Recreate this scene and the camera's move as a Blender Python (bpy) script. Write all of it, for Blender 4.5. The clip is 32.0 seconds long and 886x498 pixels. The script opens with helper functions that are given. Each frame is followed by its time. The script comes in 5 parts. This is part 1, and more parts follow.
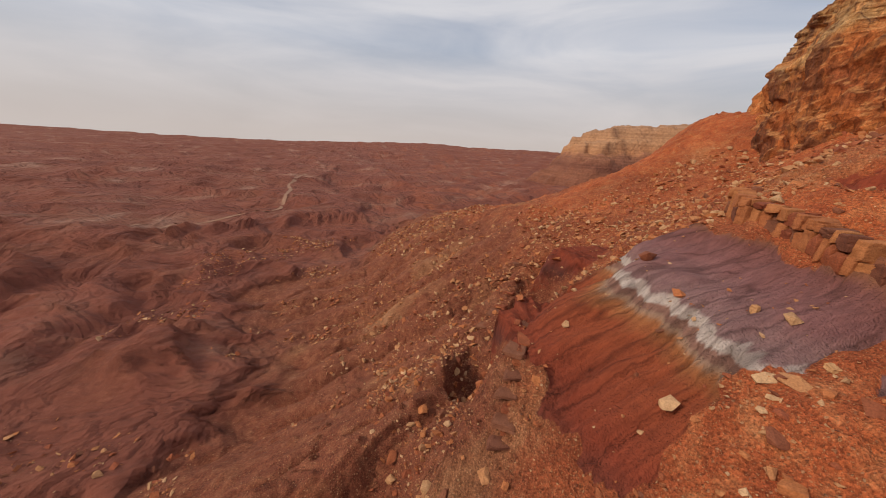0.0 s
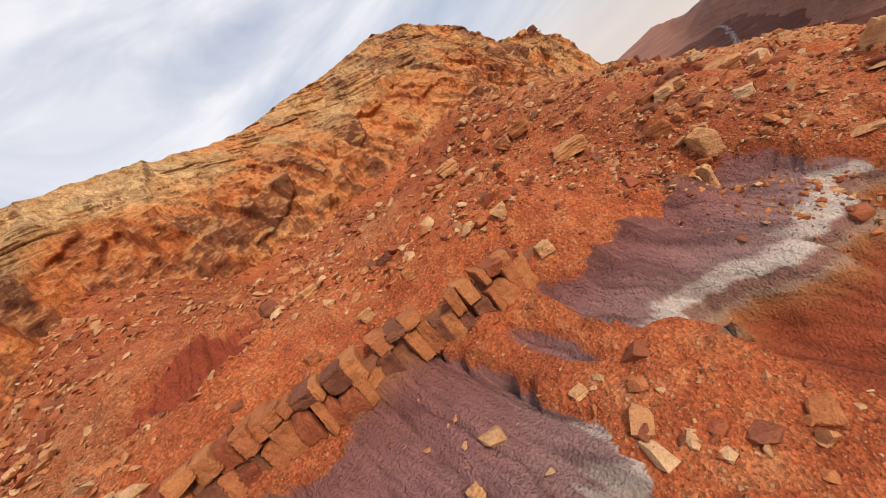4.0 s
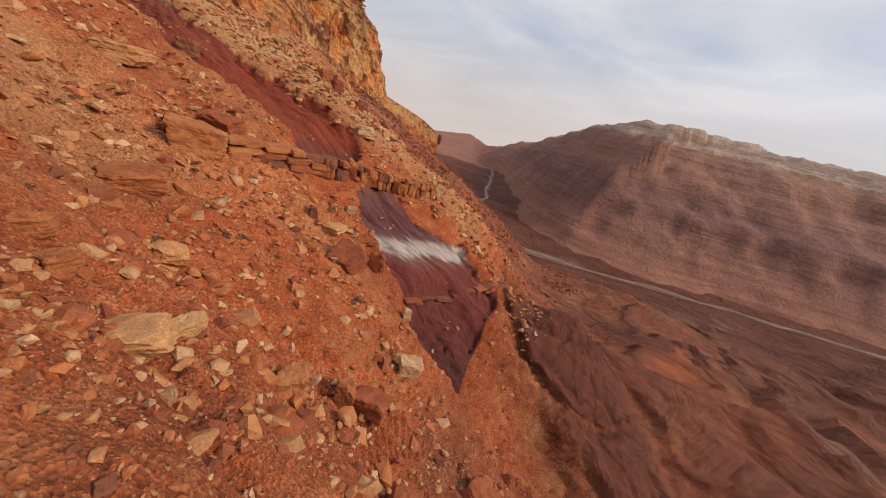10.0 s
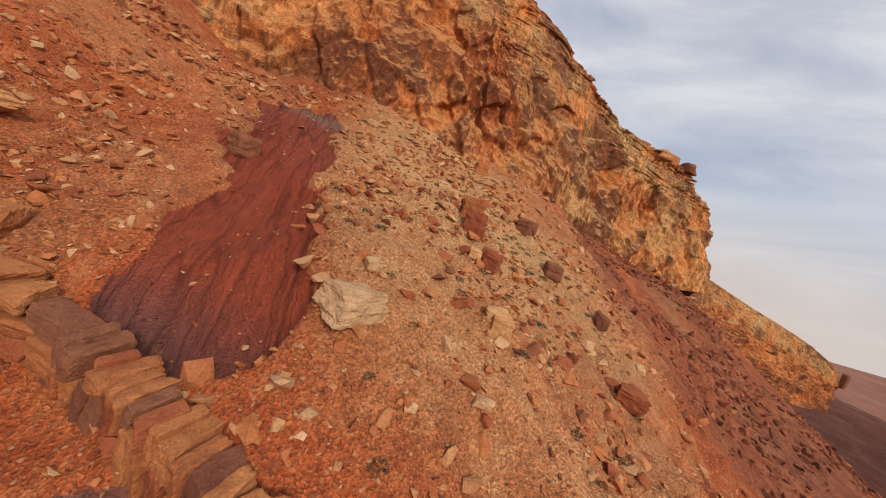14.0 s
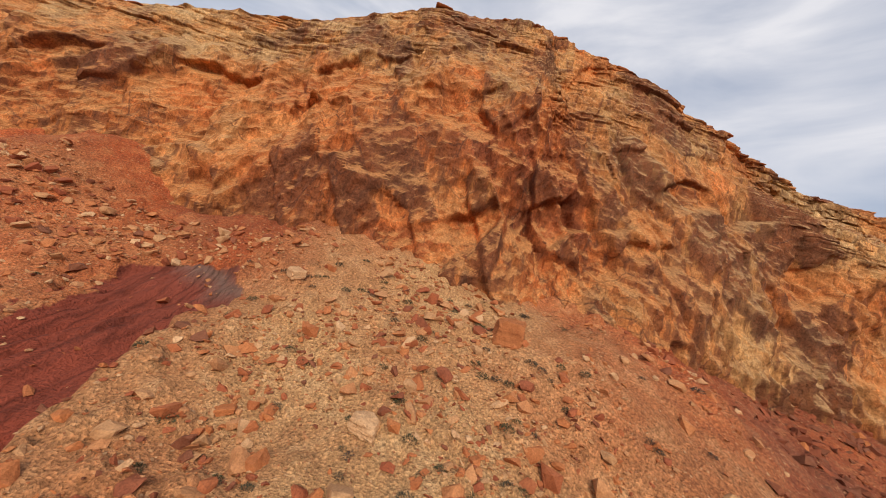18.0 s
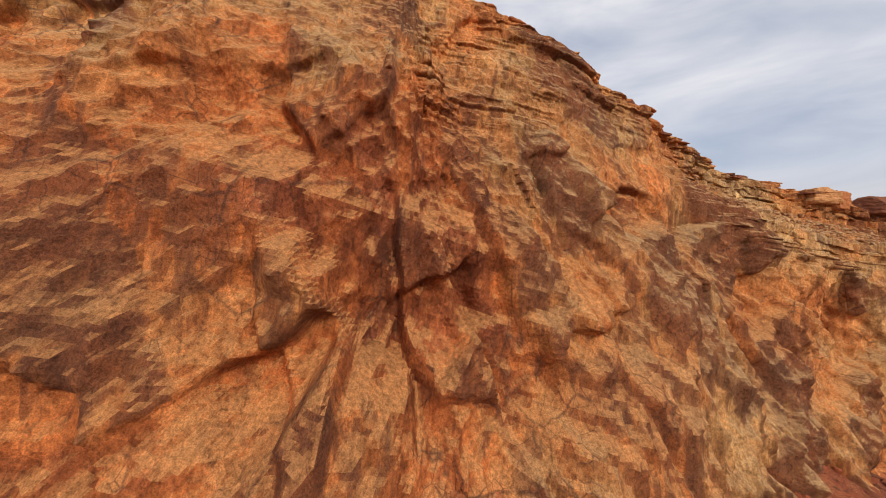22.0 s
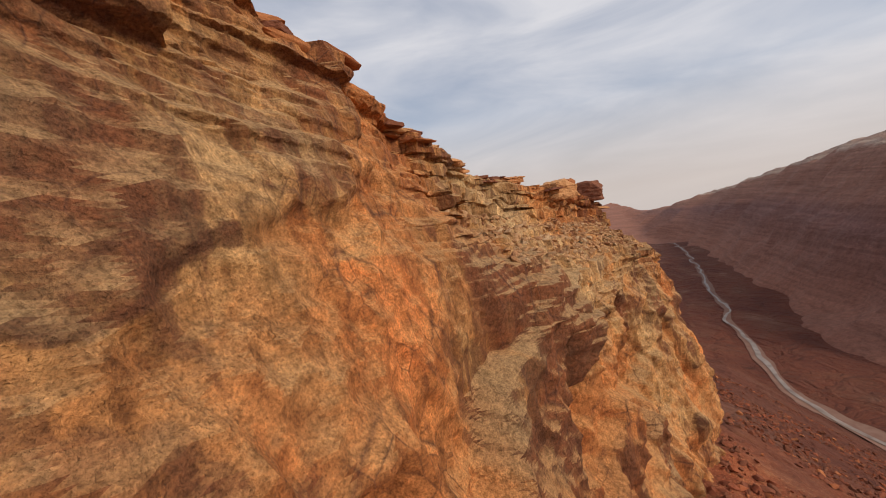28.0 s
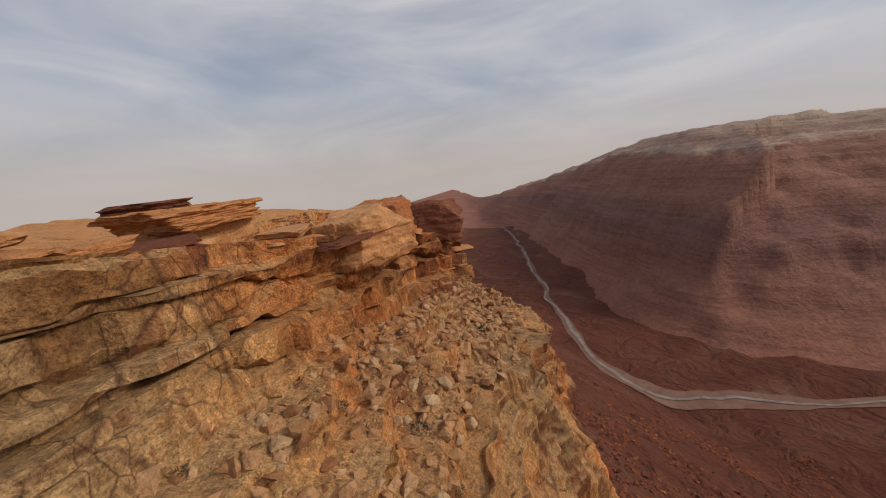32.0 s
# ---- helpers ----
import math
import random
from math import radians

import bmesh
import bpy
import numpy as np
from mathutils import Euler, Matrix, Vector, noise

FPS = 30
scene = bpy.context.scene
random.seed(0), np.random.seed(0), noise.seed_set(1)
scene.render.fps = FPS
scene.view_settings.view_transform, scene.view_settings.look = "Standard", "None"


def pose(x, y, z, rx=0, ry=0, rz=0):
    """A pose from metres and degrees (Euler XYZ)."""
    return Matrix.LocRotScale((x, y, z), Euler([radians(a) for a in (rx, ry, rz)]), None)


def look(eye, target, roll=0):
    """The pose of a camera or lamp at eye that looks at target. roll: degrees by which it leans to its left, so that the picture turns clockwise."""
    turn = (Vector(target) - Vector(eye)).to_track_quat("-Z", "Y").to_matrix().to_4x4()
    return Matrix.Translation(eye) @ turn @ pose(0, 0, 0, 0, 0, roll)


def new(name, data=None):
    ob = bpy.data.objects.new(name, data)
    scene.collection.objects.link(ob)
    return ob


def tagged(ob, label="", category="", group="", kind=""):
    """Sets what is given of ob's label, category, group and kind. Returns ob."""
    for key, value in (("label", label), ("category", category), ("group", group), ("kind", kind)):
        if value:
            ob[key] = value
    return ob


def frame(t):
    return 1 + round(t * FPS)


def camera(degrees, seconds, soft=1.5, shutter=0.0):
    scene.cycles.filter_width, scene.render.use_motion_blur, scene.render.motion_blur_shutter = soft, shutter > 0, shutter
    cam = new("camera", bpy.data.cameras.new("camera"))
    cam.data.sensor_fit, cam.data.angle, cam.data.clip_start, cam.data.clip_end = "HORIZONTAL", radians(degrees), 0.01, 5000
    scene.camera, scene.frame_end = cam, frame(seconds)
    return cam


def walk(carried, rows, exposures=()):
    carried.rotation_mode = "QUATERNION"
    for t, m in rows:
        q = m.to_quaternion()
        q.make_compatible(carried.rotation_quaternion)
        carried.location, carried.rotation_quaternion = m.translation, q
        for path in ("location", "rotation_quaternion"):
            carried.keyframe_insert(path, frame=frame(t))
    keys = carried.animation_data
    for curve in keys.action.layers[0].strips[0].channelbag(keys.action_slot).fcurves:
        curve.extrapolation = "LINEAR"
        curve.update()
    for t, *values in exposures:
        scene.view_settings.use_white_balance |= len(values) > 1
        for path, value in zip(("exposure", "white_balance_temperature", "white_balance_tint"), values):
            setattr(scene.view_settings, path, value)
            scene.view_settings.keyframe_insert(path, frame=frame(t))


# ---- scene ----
cam = camera(104.00, 32.0, soft=1.0)
# seconds, place in metres, turn in degrees
PATH = [
    (0.0, 127.55, 0.47, 130.80, 72.73, -3.55, 165.92),
    (0.5, 127.48, -3.36, 130.06, 73.82, -1.70, 158.79),
    (1.0, 126.80, -7.18, 129.48, 74.31, -0.23, 151.02),
    (1.5, 125.31, -11.17, 129.16, 74.58, 2.41, 139.92),
    (2.0, 123.30, -14.81, 129.36, 75.45, 7.39, 126.41),
    (2.5, 119.95, -17.84, 129.32, 77.74, 14.99, 110.93),
    (3.0, 116.14, -20.27, 129.49, 79.59, 22.57, 91.96),
    (3.5, 112.32, -21.44, 129.67, 80.79, 30.37, 70.02),
    (4.0, 108.66, -21.24, 130.51, 76.97, 36.88, 46.37),
    (4.5, 105.51, -20.52, 131.64, 71.17, 40.11, 23.04),
    (6.5, 95.22, -5.42, 131.59, 56.30, 34.46, -42.87),
    (7.0, 97.14, -0.46, 129.97, 58.09, 27.93, -42.87),
    (7.5, 99.71, 4.32, 127.95, 61.69, 21.06, -38.87),
    (8.0, 102.83, 8.91, 126.07, 65.27, 13.69, -31.62),
    (8.5, 106.76, 14.10, 124.46, 67.85, 4.97, -21.61),
    (9.0, 111.00, 18.55, 123.64, 68.72, -4.24, -9.14),
    (9.5, 116.47, 25.98, 121.98, 68.11, -11.60, 7.34),
    (10.0, 118.69, 34.10, 120.95, 68.73, -14.25, 18.68),
    (10.5, 119.19, 42.23, 120.33, 70.82, -15.03, 26.10),
    (11.0, 119.18, 49.97, 120.08, 71.91, -15.12, 32.51),
    (11.5, 118.83, 57.41, 120.00, 72.63, -14.86, 37.78),
    (12.0, 117.49, 64.71, 119.84, 74.08, -14.69, 44.24),
    (12.5, 114.90, 71.62, 120.14, 75.81, -15.39, 51.48),
    (13.0, 112.00, 77.99, 120.73, 77.92, -17.20, 58.90),
    (13.5, 109.03, 83.72, 121.54, 79.49, -18.76, 65.78),
    (14.0, 105.70, 88.79, 122.05, 81.95, -19.03, 72.15),
    (14.5, 100.88, 92.56, 123.36, 83.96, -18.71, 77.80),
    (15.0, 96.93, 95.79, 124.81, 86.17, -18.12, 83.02),
    (15.5, 93.38, 98.52, 125.70, 88.96, -17.53, 86.59),
    (17.5, 79.41, 107.17, 133.00, 91.87, -15.13, 92.55),
    (18.0, 75.57, 107.97, 135.00, 92.22, -13.55, 91.97),
    (18.5, 72.09, 108.84, 136.94, 92.57, -12.31, 91.47),
    (19.0, 68.96, 109.66, 138.85, 92.73, -11.18, 90.47),
    (19.5, 65.89, 110.46, 140.65, 92.66, -10.21, 89.17),
    (20.0, 62.95, 111.18, 142.77, 91.81, -9.53, 87.82),
    (20.5, 59.97, 111.87, 144.74, 90.92, -8.62, 86.19),
    (21.0, 57.13, 112.70, 146.57, 90.18, -7.45, 84.21),
    (21.5, 54.20, 113.38, 148.47, 89.47, -6.18, 81.30),
    (22.0, 51.12, 114.54, 150.10, 89.55, -4.59, 78.15),
    (22.5, 48.04, 115.89, 151.73, 89.63, -2.96, 74.62),
    (23.0, 45.31, 117.31, 153.47, 89.46, -2.20, 72.65),
    (23.5, 42.62, 118.91, 155.09, 89.31, -1.42, 70.48),
    (24.0, 40.20, 120.66, 156.64, 88.88, -0.88, 68.67),
    (24.5, 37.37, 122.78, 158.19, 88.42, -0.27, 66.62),
    (26.5, 25.72, 132.56, 163.55, 86.30, 4.85, 50.82),
    (27.0, 23.37, 136.03, 164.47, 85.03, 4.63, 47.51),
    (27.5, 21.41, 139.59, 165.14, 84.22, 5.61, 43.40),
    (28.0, 19.36, 143.50, 165.89, 82.95, 6.74, 38.45),
    (28.5, 17.24, 148.01, 166.44, 81.82, 7.75, 33.90),
    (29.0, 15.54, 152.53, 167.12, 80.16, 7.87, 30.15),
    (29.5, 14.31, 156.83, 167.87, 78.96, 7.39, 27.80),
    (30.0, 12.80, 162.01, 168.21, 78.73, 6.83, 25.12),
    (30.5, 11.59, 166.85, 168.80, 78.58, 6.68, 21.69),
    (31.0, 10.27, 172.21, 169.06, 78.65, 6.46, 18.00),
    (31.5, 9.18, 177.38, 169.77, 77.64, 5.70, 14.70),
    (32.0, 8.32, 182.45, 169.75, 77.83, 4.54, 14.22),
]
EXPOSURES = [(0.0, 0.05), (1.0, 0.15), (2.0, 0.15), (3.0, 0.3), (4.0, 0.5), (7.0, 0.42), (8.0, 0.45), (9.2, 0.12), (10.0, 0.25), (11.0, 0.2), (14.0, 0.25), (20.0, 0.35), (24.0, 0.32), (27.0, 0.22), (29.0, 0.1), (30.5, 0.05), (32.0, -0.2)]
walk(cam, [(t, pose(x, y, z, rx, ry, rz)) for t, x, y, z, rx, ry, rz in PATH], EXPOSURES)

# ---------------------------------------------------------------- light
SUN_EL, SUN_AZ = 34.0, 84.0   # degrees; azimuth from +y towards +x
world = bpy.data.worlds.new("sky")
scene.world = world
world.use_nodes = True
wn, wl = world.node_tree.nodes, world.node_tree.links
wn.clear()
w_out = wn.new("ShaderNodeOutputWorld")
w_bg = wn.new("ShaderNodeBackground")
w_sky = wn.new("ShaderNodeTexSky")
w_sky.sky_type, w_sky.sun_disc = "NISHITA", False
w_sky.sun_elevation, w_sky.sun_rotation = radians(SUN_EL), radians(SUN_AZ)
w_sky.dust_density, w_sky.air_density = 3.0, 1.0
w_tc = wn.new("ShaderNodeTexCoord")
w_sep = wn.new("ShaderNodeSeparateXYZ")
w_map = wn.new("ShaderNodeMapping")
w_map.inputs["Scale"].default_value = (1.0, 1.6, 5.0)
w_map.inputs["Rotation"].default_value = (0.15, 0.1, 0.5)
w_noise = wn.new("ShaderNodeTexNoise")
w_noise.inputs["Scale"].default_value = 1.5
w_noise.inputs["Detail"].default_value = 6.0
w_noise.inputs["Roughness"].default_value = 0.52
w_noise.inputs["Distortion"].default_value = 0.6
w_ramp = wn.new("ShaderNodeValToRGB")
w_ramp.color_ramp.elements[0].position, w_ramp.color_ramp.elements[0].color = 0.30, (0.60, 0.60, 0.60, 1)
w_ramp.color_ramp.elements[1].position, w_ramp.color_ramp.elements[1].color = 0.62, (0.97, 0.97, 0.97, 1)
w_cloud = wn.new("ShaderNodeValToRGB")
w_cloud.color_ramp.elements[0].position, w_cloud.color_ramp.elements[0].color = 0.30, (4.1, 4.35, 5.1, 1)
w_cloud.color_ramp.elements[1].position, w_cloud.color_ramp.elements[1].color = 0.72, (6.3, 6.2, 6.4, 1)
w_mix = wn.new("ShaderNodeMix")
w_mix.data_type = "RGBA"
w_haze = wn.new("ShaderNodeValToRGB")
w_haze.color_ramp.elements[0].position, w_haze.color_ramp.elements[0].color = 0.0, (0.85, 0.85, 0.85, 1)
w_haze.color_ramp.elements[1].position, w_haze.color_ramp.elements[1].color = 0.22, (0, 0, 0, 1)
w_mix2 = wn.new("ShaderNodeMix")
w_mix2.data_type = "RGBA"
w_mix2.inputs["B"].default_value = (5.2, 4.5, 4.1, 1)
wl.new(w_tc.outputs["Generated"], w_map.inputs["Vector"])
wl.new(w_map.outputs["Vector"], w_noise.inputs["Vector"])
wl.new(w_noise.outputs["Fac"], w_ramp.inputs["Fac"])
wl.new(w_noise.outputs["Fac"], w_cloud.inputs["Fac"])
wl.new(w_ramp.outputs["Color"], w_mix.inputs["Factor"])
wl.new(w_sky.outputs["Color"], w_mix.inputs["A"])
wl.new(w_cloud.outputs["Color"], w_mix.inputs["B"])
wl.new(w_tc.outputs["Generated"], w_sep.inputs["Vector"])
wl.new(w_sep.outputs["Z"], w_haze.inputs["Fac"])
wl.new(w_haze.outputs["Color"], w_mix2.inputs["Factor"])
wl.new(w_mix.outputs["Result"], w_mix2.inputs["A"])
wl.new(w_mix2.outputs["Result"], w_bg.inputs["Color"])
w_bg.inputs["Strength"].default_value = 0.11
wl.new(w_bg.outputs["Background"], w_out.inputs["Surface"])

sun = new("sun", bpy.data.lights.new("sun", "SUN"))
sun.data.energy, sun.data.angle, sun.data.color = 2.2, radians(14), (1.0, 0.84, 0.64)
s_el, s_az = radians(SUN_EL), radians(SUN_AZ)
sun.matrix_world = look((0, 0, 0), (-math.cos(s_el) * math.sin(s_az), -math.cos(s_el) * math.cos(s_az), -math.sin(s_el)))


# ---------------------------------------------------------------- noise
def lattice(ix, iy, iz, seed):
    h = ix.astype(np.int64) * 374761393 + iy.astype(np.int64) * 668265263 + iz.astype(np.int64) * 2147483647 + seed * 1442695041
    h = (h ^ (h >> 13)) * 1274126177
    h = h ^ (h >> 16)
    h = (h * 2246822519) & 0xFFFFFFFF
    h = h ^ (h >> 15)
    return (h & 0xFFFFFF) / float(0xFFFFFF)


def vnoise(x, y, z=None, seed=0):
    """Smooth noise, -1 to 1."""
    x, y = np.asarray(x, float), np.asarray(y, float)
    fx, fy = np.floor(x), np.floor(y)
    tx, ty = x - fx, y - fy
    tx, ty = tx * tx * (3 - 2 * tx), ty * ty * (3 - 2 * ty)
    if z is None:
        o = np.zeros_like(fx)
        a = lattice(fx, fy, o, seed) * (1 - tx) + lattice(fx + 1, fy, o, seed) * tx
        b = lattice(fx, fy + 1, o, seed) * (1 - tx) + lattice(fx + 1, fy + 1, o, seed) * tx
        return (a * (1 - ty) + b * ty) * 2 - 1
    z = np.asarray(z, float)
    fz = np.floor(z)
    tz = z - fz
    tz = tz * tz * (3 - 2 * tz)
    v = []
    for k in (0, 1):
        a = lattice(fx, fy, fz + k, seed) * (1 - tx) + lattice(fx + 1, fy, fz + k, seed) * tx
        b = lattice(fx, fy + 1, fz + k, seed) * (1 - tx) + lattice(fx + 1, fy + 1, fz + k, seed) * tx
        v.append(a * (1 - ty) + b * ty)
    return (v[0] * (1 - tz) + v[1] * tz) * 2 - 1


def fbm(x, y, z=None, octaves=4, seed=0, gain=0.5):
    s, a = 0, 1.0
    for o in range(octaves):
        k = 2.03 ** o
        s = s + a * vnoise(x * k + o * 7.1, y * k - o * 3.7, None if z is None else z * k + o * 1.9, seed + o)
        a *= gain
    return s


def cells(x, y, seed=0):
    """Cellular noise in a plane: distance to the nearest seed, gap to the second, a random number and the offset from the seed."""
    fx, fy = np.floor(x), np.floor(y)
    d1, d2 = np.full(x.shape, 9.0), np.full(x.shape, 9.0)
    rid, ox, oy = np.zeros(x.shape), np.zeros(x.shape), np.zeros(x.shape)
    o = np.zeros_like(fx)
    for i in (-1, 0, 1):
        for j in (-1, 0, 1):
            cx, cy = fx + i, fy + j
            px, py = x - cx - lattice(cx, cy, o, seed), y - cy - lattice(cx, cy, o + 1, seed)
            d = np.hypot(px, py)
            near = d < d1
            d2 = np.where(near, d1, np.minimum(d2, d))
            rid = np.where(near, lattice(cx, cy, o + 2, seed), rid)
            ox, oy = np.where(near, px, ox), np.where(near, py, oy)
            d1 = np.where(near, d, d1)
    return d1, d2 - d1, rid, ox, oy


def slabs(x, y, seed, lean, tilt, sharp):
    """Flat faces, each with its own stand and tilt, that meet in steep steps. Returns the stand and a random number, blended alike."""
    fx, fy = np.floor(x), np.floor(y)
    o = np.zeros_like(fx)
    stand, rid, total = np.zeros(x.shape), np.zeros(x.shape), np.zeros(x.shape)
    for i in (-1, 0, 1):
        for j in (-1, 0, 1):
            cx, cy = fx + i, fy + j
            px, py = x - cx - lattice(cx, cy, o, seed), y - cy - lattice(cx, cy, o + 1, seed)
            r, r2 = lattice(cx, cy, o + 2, seed), lattice(cx, cy, o + 3, seed)
            w = np.exp(-sharp * np.hypot(px, py))
            stand = stand + w * (r - 0.45 + lean * px * (r - 0.5) + tilt * py * (0.5 - r2))
            rid, total = rid + w * r, total + w
    return stand / total, rid / total


def scallops(x, y, seed, lean, hollow):
    """Hollow broken faces that meet in sharp ridges. Returns the stand and a random number for each face."""
    fx, fy = np.floor(x), np.floor(y)
    o = np.zeros_like(fx)
    stand, rid = np.full(x.shape, 9.0), np.zeros(x.shape)
    for i in (-1, 0, 1):
        for j in (-1, 0, 1):
            cx, cy = fx + i, fy + j
            px, py = x - cx - lattice(cx, cy, o, seed), y - cy - lattice(cx, cy, o + 1, seed)
            r, r2 = lattice(cx, cy, o + 2, seed), lattice(cx, cy, o + 3, seed)
            h = 0.5 * (r - 0.5) + lean * (px * (r - 0.5) + py * (r2 - 0.5)) + hollow * (px * px + py * py)
            rid = np.where(h < stand, lattice(cx, cy, o + 4, seed), rid)
            stand = np.minimum(stand, h)
    return stand, rid


def smooth(a, b, x):
    t = np.clip((x - a) / (b - a), 0, 1)
    return t * t * (3 - 2 * t)


# ---------------------------------------------------------------- the lie of the land
def interp_smooth(x, xs, ys, r):
    """Piecewise-linear profile, softened over r metres."""
    return sum(np.interp(x + k * r, xs, ys) for k in (-1, -0.5, 0, 0.5, 1)) / 5


DIP = 0.14                       # the beds sink by this much per metre of y
RIVER = [(-250, 2000), (-60, 1200), (10, 745), (27, 620), (40, 552), (53, 484), (74, 441), (98, 430), (145, 436), (232, 447), (363, 476), (742, 528), (1300, 540), (2600, 480)]


def river_gap(x, y):
    d = np.full(np.shape(x), 1e9)
    for (x0, y0), (x1, y1) in zip(RIVER[:-1], RIVER[1:]):
        ux, uy = x1 - x0, y1 - y0
        t = np.clip(((x - x0) * ux + (y - y0) * uy) / (ux * ux + uy * uy), 0, 1)
        d = np.minimum(d, np.hypot(x - x0 - t * ux, y - y0 - t * uy))
    return d


def gauss(x, y, cx, cy, rx, ry):
    return np.exp(-((x - cx) / rx) ** 2 - ((y - cy) / ry) ** 2)


def exposure_mask(x, y):
    """Where the banded clay shows through the rubble, 0 to 1."""
    n = 0.5 * fbm(x / 9, y / 9, octaves=4, seed=41)
    ragged = 1.6 * fbm(x / 3.5, y / 3.5, octaves=3, seed=42)
    box = lambda v, a, b, soft: smooth(a - soft, a + soft, v) * smooth(b + soft, b - soft, v)
    # the striped dome, a sliver beside it, and the rilled hollow beyond
    m = 1.0 * box(x + ragged, 87, 110, 2.0) * box(y + ragged + 0.12 * (x - 98), -36.5, -13.0, 1.2)
    m = m + 0.9 * gauss(x, y, 96, -9.6, 3.2, 0.9)
    m = m + 1.0 * box(x + ragged - 0.35 * y, 96.5, 118, 1.6) * box(y + ragged, -5.5, 10.5, 1.4)
    m = m + 0.72 * gauss(x, y, 75, -24, 5, 8) + 0.8 * gauss(x, y, 88, -52, 10, 6)
    # the red panel under the cliff and the purple fan below the columned ledge
    d = (y - 82.6) - 0.05 * (x - 42)
    m = m + 1.2 * np.exp(-((d + 1.3 * ragged) / (6.4 - 0.05 * np.clip(x - 46, 0, 40))) ** 4) * smooth(38, 42, x) * smooth(90, 84, x)
    fan = 2.4 + 0.36 * np.clip(x - 91, 0, 18)
    m = m + 1.1 * smooth(fan + 1.2, fan - 1.2, np.abs(y - 84.0 + 0.06 * (x - 91)) + 0.7 * ragged) * box(x, 91.5, 117, 1.5)
    return smooth(0.28, 0.62, m + 0.55 * n * smooth(0.02, 0.25, m))


# low swells and hollows of the hillside: x, y, rise in metres
SWELLS = [(32, 114, -2.1), (44, 102, -3.0), (44, 126, 2.2), (44, 138, 1.7), (56, 102, -2.4), (68, -18, 1.3), (68, 54, -2.1), (68, 66, 1.8), (80, -18, 2.1), (80, 54, -3.0), (80, 66, 1.6), (80, 90, 2.2), (92, -6, 3.5),
          (92, 6, 1.3), (92, 42, -1.9), (92, 54, -1.3), (92, 90, 1.4), (104, -30, 3.3), (104, -6, 3.6), (104, 78, 1.8), (104, 102, 1.7), (104, 114, 2.7), (116, 18, 1.5), (116, 30, 1.8), (116, 78, 3.0), (116, 90, 1.6)]


